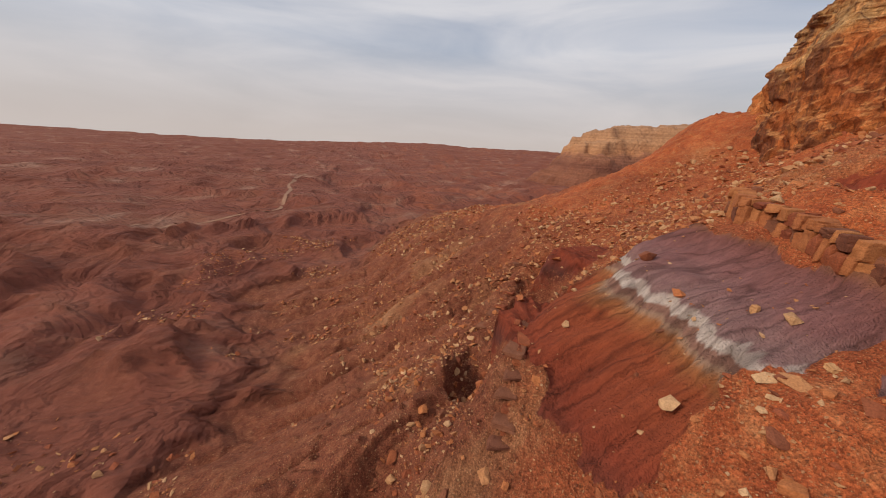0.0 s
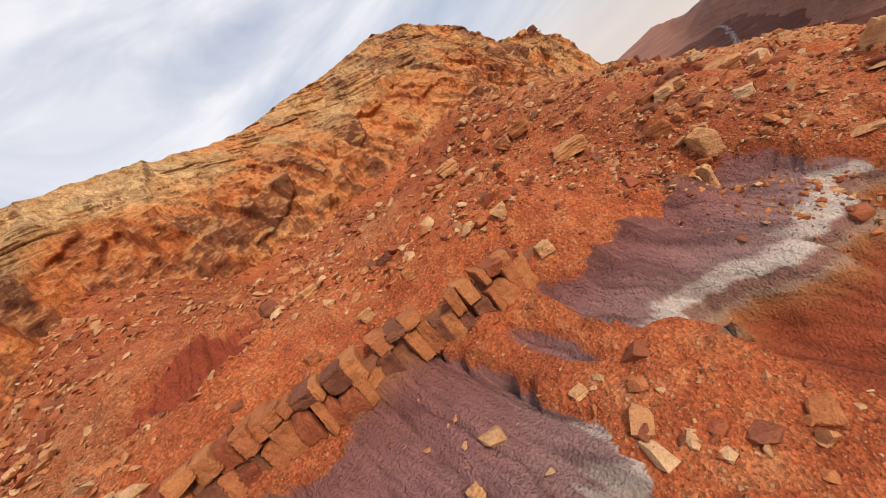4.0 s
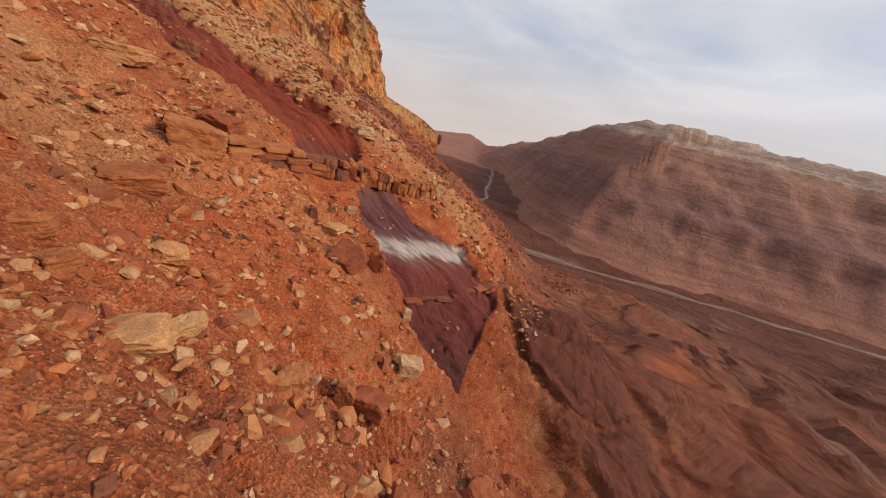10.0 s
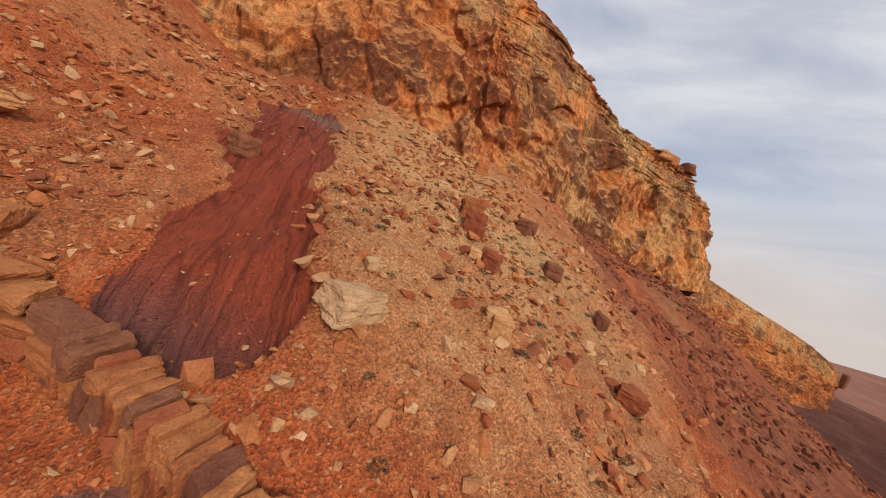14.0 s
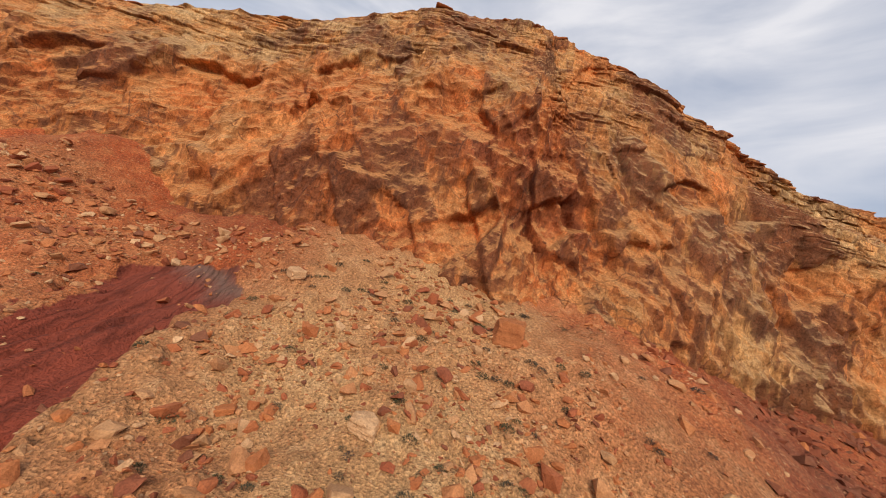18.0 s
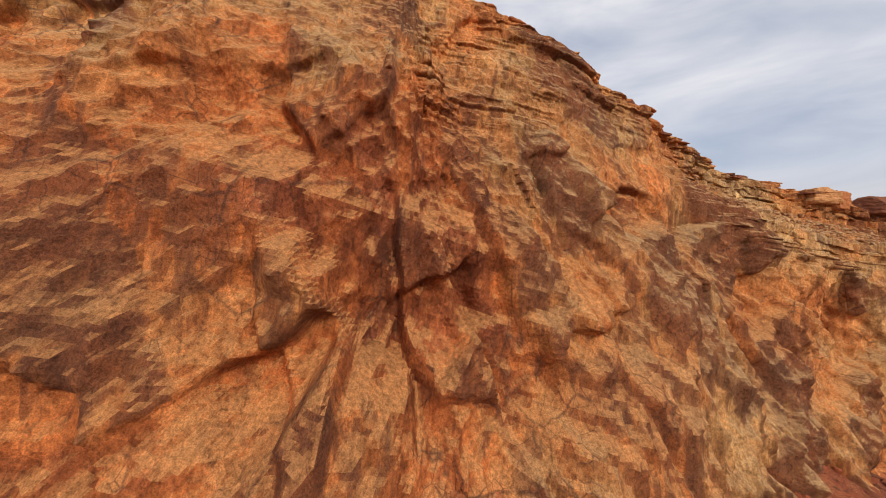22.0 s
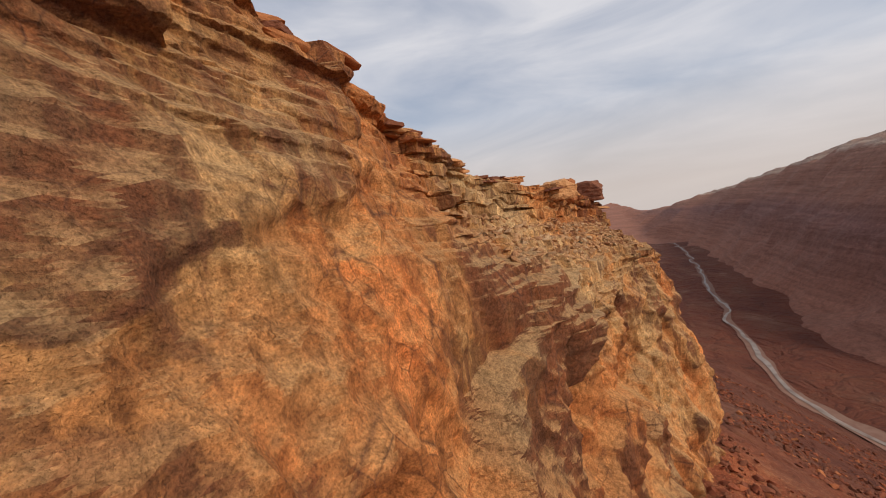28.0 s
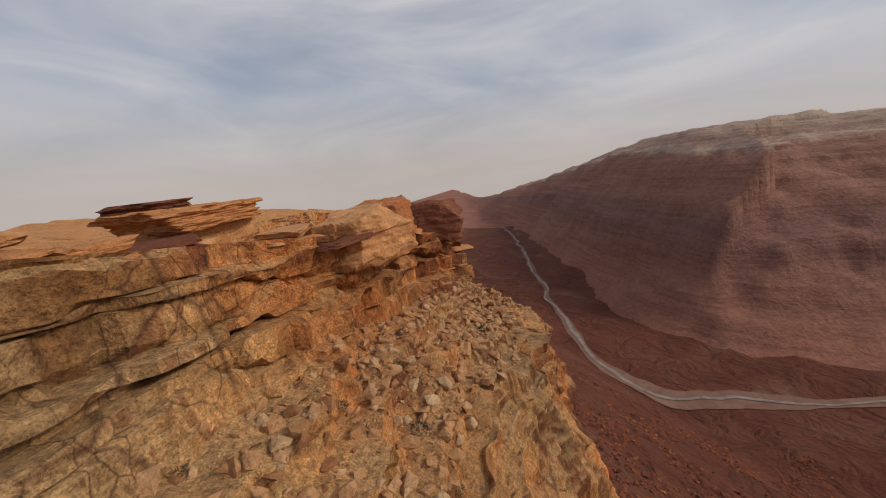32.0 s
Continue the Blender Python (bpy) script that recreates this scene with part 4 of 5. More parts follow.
# ---------------------------------------------------------------- distant mesas
def build_mesa(name, foot, rim_z, width, gx, gy, profile, seed, base, label, mat, carve=1.0):
    """A mesa whose foot follows a line; behind the line the ground climbs by the profile."""
    GX, GY = np.meshgrid(gx, gy, indexing="ij")
    foot = np.array(foot, float)
    wx = GX + 26 * fbm(GX / 130, GY / 130, octaves=3, seed=seed) + 6 * fbm(GX / 34, GY / 34, octaves=3, seed=seed + 3)
    wy = GY + 26 * fbm(GX / 130, GY / 130, octaves=3, seed=seed + 1) + 6 * fbm(GX / 34, GY / 34, octaves=3, seed=seed + 4)
    d, rz, wd = np.full(GX.shape, 1e9), np.zeros(GX.shape), np.ones(GX.shape)
    side = np.ones(GX.shape)
    for i in range(len(foot) - 1):
        (x0, y0), (x1, y1) = foot[i], foot[i + 1]
        ux, uy = x1 - x0, y1 - y0
        t = np.clip(((wx - x0) * ux + (wy - y0) * uy) / (ux * ux + uy * uy), 0, 1)
        e = np.hypot(wx - x0 - t * ux, wy - y0 - t * uy)
        near = e < d
        d = np.where(near, e, d)
        rz, wd = np.where(near, rim_z[i] * (1 - t) + rim_z[i + 1] * t, rz), np.where(near, width[i] * (1 - t) + width[i + 1] * t, wd)
        side = np.where(near, np.sign(ux * (wy - y0) - uy * (wx - x0)), side)
    spur = (1 - np.abs(vnoise(wx / 60, wy / 60, seed=seed + 8))) ** 2
    flute = (1 - np.abs(vnoise(wx / 19, wy / 19, seed=seed + 9))) ** 2
    d = np.where(side < 0, d, -d)
    high = smooth(0.12, 0.16, d / wd) if carve == 1.0 else 1.0
    u = (d - carve * (5 + 3 * high) * (spur - 0.4) - carve * (2.5 + 3.5 * high) * (flute - 0.4) * smooth(0, 10, d)) / wd
    hp, up = profile
    lev = np.interp(u, up, hp)
    Z = base + lev * (rz - base) + smooth(0.0, 0.05, u) * (3.4 * fbm(GX / 18, GY / 18, octaves=4, seed=seed + 6) + carve * 3.0 * fbm(GX / 42, GY / 42, octaves=3, seed=seed + 16))
    q = (Z + 2.5 * fbm(GX / 60, GY / 60, octaves=2, seed=seed + 5)) / 9.0
    Z = Z + (0.7 if carve == 1.0 else 0.25) * 9.0 * (np.floor(q) + smooth(0.55, 0.95, q - np.floor(q)) - q) * smooth(0.0, 0.04, u)
    Z = Z - 25 * smooth(0.0, -0.08, u) + smooth(0.95, 1.1, lev) * 8 * fbm(GX / 90, GY / 90, octaves=3, seed=seed + 7)
    me = grid_mesh(name, np.stack([GX, GY, Z], -1).reshape(-1, 3), len(gx), len(gy))
    attribute(me, "level", np.clip(lev, 0, 1))
    me.materials.append(mat)
    return tagged(new(name, me), label, "mesa", kind="structure")


PROFILE = ([-0.06, 0.0, 0.10, 0.20, 0.30, 0.34, 0.46, 0.50, 0.62, 0.70, 0.80, 0.88, 0.89], [-0.08, 0.0, 0.045, 0.085, 0.10, 0.125, 0.165, 0.19, 0.225, 0.27, 0.40, 0.95, 3.0])
far_mesa = build_mesa("far_mesa", [(3700, 540), (2600, 580), (1700, 610), (1170, 610), (860, 590), (400, 512), (250, 488), (150, 486), (108, 520), (90, 600), (66, 760), (30, 1000), (-60, 1400), (-250, 2000), (-500, 2900), (-900, 4200)],
                      [60, 115, 240, 285, 276, 254, 252, 246, 241, 246, 256, 262, 190, 75, -60, -150], [800, 850, 850, 800, 850, 950, 950, 900, 700, 600, 550, 500, 450, 400, 400, 400],
                      spaced(40, 900, 7.0, -900, 3600, 1.06), spaced(470, 900, 6.0, 440, 3900, 1.045), PROFILE, 71, 3,
                      "long mesa wall of purple-brown beds with pale upper ledges across the river", MAT_MESA, 0.6)
PROFILE_W = ([-0.06, 0.0, 0.15, 0.40, 0.43, 0.60, 0.63, 0.80, 0.82, 0.97, 1.0, 1.03], [-0.08, 0.0, 0.12, 0.40, 0.41, 0.58, 0.62, 0.66, 0.74, 0.79, 0.9, 3.0])
west_mesa = build_mesa("west_mesa", [(-1500, -150), (-700, -250), (-500, -330), (-360, -420), (-240, -520), (-225, -640), (-300, -780), (-500, -1000), (-1100, -1500), (-2600, -2400)],
                       [215, 210, 200, 184, 172, 168, 142, 110, 80, 70], [150, 150, 150, 140, 130, 130, 140, 150, 200, 300],
                       spaced(-520, -190, 3.0, -1600, -150, 1.05)[::-1], spaced(-700, -400, 3.0, -2200, -200, 1.05)[::-1], PROFILE_W, 91, 55,
                       "sunlit orange mesa beyond the near cliff", MAT_WEST, 0.8)


# ---------------------------------------------------------------- rocks
def rock_points(seed, level, planes=16, blocky=0.0, rough=0.05):
    """An angular stone about 2 m across: a ball cut by flat planes. Returns places and faces."""
    rng = np.random.RandomState(seed)
    bm = bmesh.new()
    bmesh.ops.create_icosphere(bm, subdivisions=level, radius=1.0)
    bm.verts.ensure_lookup_table()
    v = np.array([q.co[:] for q in bm.verts])
    f = [[q.index for q in p.verts] for p in bm.faces]
    bm.free()
    n = rng.normal(size=(planes, 3))
    n /= np.linalg.norm(n, axis=1)[:, None]
    d = rng.uniform(0.55, 0.95, planes)
    if blocky > 0:
        box = np.array([[1, 0, 0], [-1, 0, 0], [0, 1, 0], [0, -1, 0], [0, 0, 1], [0, 0, -1]], float) + rng.normal(size=(6, 3)) * 0.10
        n = np.concatenate([n, box / np.linalg.norm(box, axis=1)[:, None]])
        d = np.concatenate([d + 0.25 * blocky, rng.uniform(0.5, 0.68, 6)])
    dots = v @ n.T
    r = np.min(np.where(dots > 0.05, d / np.maximum(dots, 0.05), 9.0), axis=1)
    v = v * np.minimum(r, 1.15)[:, None]
    v = v * (1 + rough * fbm(v[:, 0] * 2.2 + seed, v[:, 1] * 2.2, v[:, 2] * 2.2, octaves=3, seed=seed))[:, None]
    return v, f


def chip_points(seed, corners=11):
    """A small sharp-edged stone: the hull of a few corners in a box. Places and triangles."""
    rng = np.random.RandomState(seed)
    bm = bmesh.new()
    for p in rng.uniform(-0.5, 0.5, (corners, 3)):
        k = int(np.argmax(np.abs(p)))
        p[k] = 0.5 * np.sign(p[k])
        bm.verts.new(p)
    bmesh.ops.convex_hull(bm, input=bm.verts)
    bmesh.ops.delete(bm, geom=[q for q in bm.verts if not q.link_faces], context="VERTS")
    bmesh.ops.triangulate(bm, faces=bm.faces)
    bm.verts.index_update()
    v = np.array([q.co[:] for q in bm.verts])
    f = [[q.index for q in p.verts] for p in bm.faces]
    bm.free()
    return v, f


def mesh_of(name, v, f, mat):
    me = bpy.data.meshes.new(name)
    me.from_pydata(v.tolist(), [], f)
    me.polygons.foreach_set("use_smooth", np.zeros(len(me.polygons), bool))
    me.materials.append(mat)
    me.update()
    return me


def rock_material(name, stops, island=False, beds=True):
    m, nd, lk, bsdf = nodes_of(name, 0.92)
    geo = nd.new("ShaderNodeNewGeometry")
    info = nd.new("ShaderNodeObjectInfo")
    tc = nd.new("ShaderNodeTexCoord")
    vec = geo.outputs["Position"] if island else tc.outputs["Object"]
    rnd = geo.outputs["Random Per Island"] if island else info.outputs["Random"]
    base = ramp_of(nd, lk, rnd, stops)
    n_mid = noise_node(nd, lk, geo.outputs["Position"], 1.1, 6, 0.62)
    n_fine = noise_node(nd, lk, geo.outputs["Position"], 9.0, 5, 0.65)
    col = mixed(nd, lk, 0.9, base, ramp_of(nd, lk, n_mid.outputs["Fac"], [(0.28, (0.72, 0.64, 0.58)), (0.55, (1, 1, 1)), (0.78, (1.2, 1.18, 1.15))]), "MULTIPLY")
    col = mixed(nd, lk, 0.6, col, ramp_of(nd, lk, n_fine.outputs["Fac"], [(0.32, (0.55, 0.52, 0.5)), (0.5, (1, 1, 1)), (0.68, (1.35, 1.33, 1.3))]), "MULTIPLY")
    pairs = [(n_mid.outputs["Fac"], 0.6, 0.35), (n_fine.outputs["Fac"], 0.8, 0.08)]
    if beds:
        mp = nd.new("ShaderNodeMapping")
        mp.inputs["Scale"].default_value = (0.25, 0.25, 5.0)
        lk.new(vec, mp.inputs["Vector"])
        n_bed = noise_node(nd, lk, mp.outputs["Vector"], 1.0, 4, 0.6, 0.5)
        col = mixed(nd, lk, 0.45, col, ramp_of(nd, lk, n_bed.outputs["Fac"], [(0.35, (0.6, 0.55, 0.5)), (0.6, (1.1, 1.1, 1.1))]), "MULTIPLY")
        pairs.append((n_bed.outputs["Fac"], 0.5, 0.12))
    lk.new(col, bsdf.inputs["Base Color"])
    bumped(nd, lk, bsdf, pairs)
    return m


TAN, PALE, ORANGE, RED, BROWN = (0.48, 0.27, 0.135), (0.60, 0.38, 0.215), (0.47, 0.175, 0.066), (0.30, 0.085, 0.04), (0.20, 0.08, 0.045)
MAT_ROCK = rock_material("rock_mixed", [(0.0, RED), (0.22, (0.36, 0.12, 0.05)), (0.5, ORANGE), (0.75, TAN), (1.0, PALE)])
MAT_RUBBLE = rock_material("rubble_mixed", [(0.0, BROWN), (0.15, RED), (0.5, ORANGE), (0.85, TAN), (1.0, PALE)], island=True, beds=False)
MAT_FALLEN = rock_material("fallen_red_stone", [(0.0, BROWN), (0.5, (0.20, 0.065, 0.035)), (0.9, RED), (1.0, ORANGE)], island=True, beds=False)
MAT_SHELF = rock_material("shelf_stone", [(0.0, (0.30, 0.14, 0.07)), (0.3, (0.40, 0.22, 0.105)), (0.7, TAN), (1.0, (0.50, 0.35, 0.21))], island=True, beds=False)
MAT_BY = {"tan": rock_material("sandstone_tan", [(0.0, (0.50, 0.23, 0.095)), (1.0, (0.59, 0.34, 0.165))]), "pale": rock_material("sandstone_pale", [(0.0, (0.46, 0.30, 0.17)), (1.0, PALE)]),
          "orange": rock_material("sandstone_orange", [(0.0, (0.36, 0.125, 0.05)), (1.0, (0.44, 0.18, 0.07))]), "red": rock_material("sandstone_red", [(0.0, (0.25, 0.07, 0.036)), (1.0, (0.34, 0.105, 0.046))]),
          "brown": rock_material("sandstone_brown", [(0.0, (0.17, 0.062, 0.038)), (1.0, (0.25, 0.10, 0.055))])}
LABEL_BY = {"tan": "tan sandstone boulder lying on the rubble slope", "pale": "pale cream sandstone boulder lying on the rubble slope", "orange": "orange sandstone boulder on the rubble slope",
            "red": "dull red sandstone boulder sunk in the rubble", "brown": "dark brown sandstone boulder sunk in the rubble"}
boulder_count = [0]


def bedded_rock(seed, level, blocky):
    """A rock one metre each way whose beds stand out unevenly."""
    v, f = rock_points(seed, level, 22, blocky, 0.10)
    v = v / (np.abs(v).max(axis=0) * 2)
    beds = np.floor((v[:, 2] + 0.03 * np.sin(5 * v[:, 0] + seed)) * (7 + seed % 5) + 40)
    v[:, :2] *= (1 - 0.09 * lattice(beds, beds * 0, beds * 0, seed))[:, None]
    v = v * (1 + 0.05 * fbm(v[:, 0] * 9 + seed, v[:, 1] * 9, v[:, 2] * 9, octaves=3, seed=seed + 1))[:, None]
    return v, f


def boulder(x, y, wide, high, tone, deep=None, turn=0.0, lean=0.0, sink=0.25, blocky=0.6, z=None, tip=None):
    """One boulder, wide and high in metres, standing on the ground at x, y."""
    boulder_count[0] += 1
    seed = 300 + boulder_count[0]
    v, f = bedded_rock(seed, 5 if wide > 4.0 else 4, blocky)
    size = np.array([wide, deep or wide * 0.8, high])
    v = v * size
    me = mesh_of("boulder", v, f, MAT_BY[tone])
    ob = tagged(new("boulder", me), LABEL_BY[tone], "boulder", group="boulders on the slope")
    ground_z = float(height(np.array([x]), np.array([y]))[0]) if z is None else z
    ob.matrix_world = pose(x, y, ground_z + high * (0.5 - sink), lean, min(lean * 0.6, 8) if tip is None else tip, turn)
    return ob


# ---- the boulders that stand out, place by place
boulder(100.3, 10.7, 2.1, 2.5, "tan", turn=-39)
boulder(91.5, 9.5, 3.7, 1.4, "tan", turn=41)
boulder(98.1, 16.3, 1.9, 1.0, "tan", turn=-1)
boulder(98.9, 13.8, 0.9, 0.8, "orange", turn=-18)
boulder(95.4, 14.8, 1.8, 0.6, "orange", turn=33)
boulder(85.8, 91.9, 4.1, 2.2, "pale", turn=122)
boulder(65.8, 105.8, 3.9, 4.1, "orange", turn=68)
boulder(73.7, 105.8, 1.9, 1.8, "red", turn=50)
boulder(82.5, 103.7, 2.4, 1.8, "tan", turn=83)
boulder(74.7, -12.3, 1.9, 0.9, "tan", turn=84)
boulder(84.4, -12.8, 1.4, 1.0, "tan", turn=67)
boulder(90.4, -7.0, 1.7, 1.6, "pale", turn=35)
boulder(93.6, -3.7, 1.3, 1.0, "tan", turn=60)
boulder(78.8, 7.8, 3.0, 1.8, "tan", turn=52)
boulder(86.0, 13.1, 3.0, 1.6, "orange", turn=25)
boulder(79.5, -6.4, 1.6, 1.1, "brown", turn=44)
boulder(73.7, -15.5, 1.8, 1.6, "brown", turn=99)
boulder(85.0, -8.5, 1.0, 1.0, "orange", turn=66)
boulder(83.5, -17.2, 1.2, 0.9, "orange", turn=73)
boulder(84.3, 12.0, 2.3, 1.2, "tan", turn=14)
boulder(97.3, -11.9, 0.9, 0.5, "tan", turn=65)
boulder(95.6, -18.1, 0.7, 1.1, "tan", turn=79)
boulder(98.6, 17.5, 2.2, 1.1, "tan", turn=-3)
boulder(97.0, 15.0, 1.4, 0.8, "brown", turn=-7)
boulder(98.6, 14.8, 1.1, 0.8, "tan", turn=21)
boulder(97.7, 12.5, 2.0, 1.5, "orange", turn=17)
boulder(99.6, 9.4, 1.7, 2.4, "tan", turn=-12)
boulder(102.7, 16.4, 1.8, 1.1, "pale", turn=13)
boulder(103.5, 12.5, 0.9, 0.8, "orange", turn=-14)
boulder(109.6, 21.1, 1.5, 1.2, "red", turn=-33)
boulder(111.7, 19.5, 1.2, 0.6, "red", turn=-56)
boulder(96.7, 16.3, 1.6, 0.7, "orange", turn=38)
boulder(94.1, 16.8, 1.2, 0.7, "tan", turn=34)
boulder(100.3, 12.6, 0.8, 0.7, "tan", turn=-6)
boulder(111.4, 14.4, 1.1, 1.1, "tan", turn=-70)
boulder(139.9, 11.1, 3.7, 1.4, "tan", turn=-64)
boulder(87.2, 53.5, 5.7, 3.0, "orange", turn=55)
boulder(105.0, 42.1, 3.3, 1.9, "tan", turn=44)
boulder(104.5, 44.8, 1.9, 1.2, "tan", turn=73)
boulder(108.4, 48.4, 2.6, 2.0, "orange", turn=42)
boulder(109.8, 52.8, 1.9, 2.5, "orange", turn=17)
boulder(111.6, 54.3, 3.3, 2.6, "red", turn=-3)
boulder(111.8, 62.8, 2.9, 2.7, "pale", turn=28)
boulder(117.2, 48.0, 2.1, 2.2, "red", turn=8)
boulder(123.1, 58.5, 4.9, 3.4, "red", turn=-23)
boulder(98.8, 70.0, 4.6, 2.4, "red", deep=4.4, turn=2, blocky=0.1, lean=20)
boulder(107.6, 71.3, 1.5, 1.5, "pale", turn=30)
boulder(93.0, 78.5, 1.7, 1.6, "pale", turn=32)
boulder(70.7, 63.8, 6.1, 2.5, "tan", turn=48)
boulder(97.9, 20.2, 2.6, 0.9, "brown", turn=42)
boulder(115.3, 36.1, 1.3, 0.8, "red", turn=54)
boulder(113.1, 35.0, 1.5, 0.9, "red", turn=68)
boulder(98.4, 42.8, 1.8, 1.5, "orange", turn=56)
boulder(100.9, 42.1, 1.7, 1.2, "orange", turn=91)
boulder(95.0, 51.0, 2.6, 1.8, "tan", turn=63)
boulder(79.6, 68.8, 5.0, 2.8, "red", turn=106)
boulder(79.7, 71.9, 3.0, 2.3, "orange", turn=87)
boulder(83.4, 103.8, 2.0, 2.1, "tan", turn=67)
boulder(98.3, 101.0, 3.5, 2.3, "pale", turn=38)
boulder(99.0, 105.5, 1.9, 1.5, "orange", turn=19)
boulder(93.9, 73.6, 3.5, 1.4, "tan", turn=89)
boulder(90.7, 73.0, 1.6, 2.0, "brown", turn=125)
boulder(83.2, 120.6, 3.3, 2.2, "red", turn=39)
boulder(70.1, 105.0, 3.4, 3.6, "red", turn=66)
boulder(75.6, 105.3, 2.0, 2.0, "red", turn=48)
boulder(68.9, 118.0, 2.8, 2.6, "brown", turn=66)
boulder(60.4, 79.4, 3.7, 2.9, "brown", turn=125)
boulder(82.2, 93.1, 1.5, 1.1, "pale", turn=108)
boulder(60.0, 117.1, 2.6, 2.6, "brown", turn=36)
boulder(72.0, 125.5, 2.3, 2.6, "brown", turn=51)
boulder(74.7, 103.7, 1.6, 1.3, "tan", turn=75)
boulder(58.4, 118.5, 3.6, 2.6, "brown", turn=46)
boulder(54.1, 104.9, 2.1, 1.3, "pale", turn=74)
boulder(42.7, 114.5, 3.5, 3.0, "orange", turn=94)
boulder(110.0, 24.2, 2.8, 4.5, "tan", deep=2.6, turn=-30, lean=-8, blocky=0.3, sink=0.1, z=115.6, tip=8)
boulder(110.3, 23.9, 2.8, 2.0, "brown", turn=25, blocky=0.3, z=115.6)
boulder(100.4, 25.0, 4.4, 2.1, "tan", deep=3.4, turn=28, blocky=0.6, sink=0.5)
boulder(102.9, 28.0, 1.9, 1.3, "pale", turn=70)
boulder(103.8, 19.8, 1.1, 0.4, "red", turn=-20, blocky=0.9)
boulder(81.6, 63.6, 7.4, 4.6, "orange", turn=70, lean=14, blocky=0.8)
boulder(100.2, 75.6, 2.6, 3.2, "red", turn=12)


def scatter(rng, n, x0, x1, y0, y1, keep):
    """n random places in a field, kept by a share from 0 to 1."""
    xs, ys = [], []
    while sum(map(len, xs)) < n:
        x, y = rng.uniform(x0, x1, n * 2), rng.uniform(y0, y1, n * 2)
        k = rng.uniform(size=n * 2) < keep(x, y)
        xs.append(x[k])
        ys.append(y[k])
    return np.concatenate(xs)[:n], np.concatenate(ys)[:n]


def rubble_share(x, y):
    n = 0.5 + 0.7 * fbm(x / 8, y / 8, octaves=3, seed=81)
    return np.clip(n, 0.06, 1) * (1 - 0.88 * exposure_mask(x, y)) * smooth(132, 120, x)


# ---- single rocks
rng = np.random.RandomState(7)
rock_meshes = []
for i in range(9):
    v, f = rock_points(600 + i, 3, 12, 0.5 if i % 2 else 0.0, 0.04)
    v = v / (np.abs(v).max(axis=0) * 2) * np.array([1.0, 0.75, 0.5 if i % 3 else 0.32])
    rock_meshes.append(mesh_of("rock", v, f, MAT_ROCK))
rx, ry = scatter(rng, 290, 36, 124, -42, 138, lambda x, y: np.clip(rubble_share(x, y) * (0.45 + 1.2 * gauss(x, y, 100, 50, 16, 20)), 0, 1))
rz = height(rx, ry)
for i in range(len(rx)):
    s = 0.6 + 1.5 * rng.uniform() ** 2.2
    ob = tagged(new("rock", rock_meshes[i % 9]), "angular sandstone rock lying on the rubble slope", "rock", group="loose rocks on the slope")
    ob.matrix_world = pose(rx[i], ry[i], rz[i] + 0.12 * s, rng.uniform(-14, 14), rng.uniform(5, 32), rng.uniform(0, 360)) @ Matrix.Diagonal((s, s, s, 1))


# ---- rubble too small to count
def rubble(name, x, y, z, sizes, seed, label, corners=10, flat=0.55, mat=None):
    rng = np.random.RandomState(seed)
    kinds = [chip_points(700 + 10 * seed + i, corners) for i in range(10)]
    vs, fs, at = [], [], 0
    pick = rng.randint(0, 10, len(x))
    for k, (v, f) in enumerate(kinds):
        v = v / (np.abs(v).max(axis=0) * 2)
        f = np.array(f)
        idx = np.where(pick == k)[0]
        n = len(idx)
        if not n:
            continue
        a = rng.uniform(0, 2 * np.pi, n)
        t = rng.uniform(0.1, 0.7, n)
        sc = np.stack([sizes[idx], sizes[idx] * rng.uniform(0.6, 1, n), sizes[idx] * flat * rng.uniform(0.5, 1, n)], -1)
        p = v[None] * sc[:, None]
        tx, tz = p[..., 0] * np.cos(t)[:, None] + p[..., 2] * np.sin(t)[:, None], -p[..., 0] * np.sin(t)[:, None] + p[..., 2] * np.cos(t)[:, None]
        qx, qy = tx * np.cos(a)[:, None] - p[..., 1] * np.sin(a)[:, None], tx * np.sin(a)[:, None] + p[..., 1] * np.cos(a)[:, None]
        co = np.stack([qx + x[idx][:, None], qy + y[idx][:, None], tz + z[idx][:, None] + 0.12 * sizes[idx][:, None]], -1)
        vs.append(co.reshape(-1, 3))
        fs.append((f[None] + (np.arange(n) * len(v))[:, None, None] + at).reshape(-1, 3))
        at += n * len(v)
    co, tri = np.concatenate(vs), np.concatenate(fs)
    me = bpy.data.meshes.new(name)
    me.vertices.add(len(co))
    me.vertices.foreach_set("co", co.astype(np.float32).ravel())
    me.loops.add(tri.size)
    me.loops.foreach_set("vertex_index", tri.astype(np.int32).ravel())
    me.polygons.add(len(tri))
    me.polygons.foreach_set("loop_start", np.arange(0, tri.size, 3, dtype=np.int32))
    me.polygons.foreach_set("loop_total", np.full(len(tri), 3, np.int32))
    me.polygons.foreach_set("use_smooth", np.zeros(len(tri), bool))
    me.update(calc_edges=True)
    me.materials.append(mat or MAT_RUBBLE)
    return tagged(new(name, me), label, "rubble", kind="stuff")


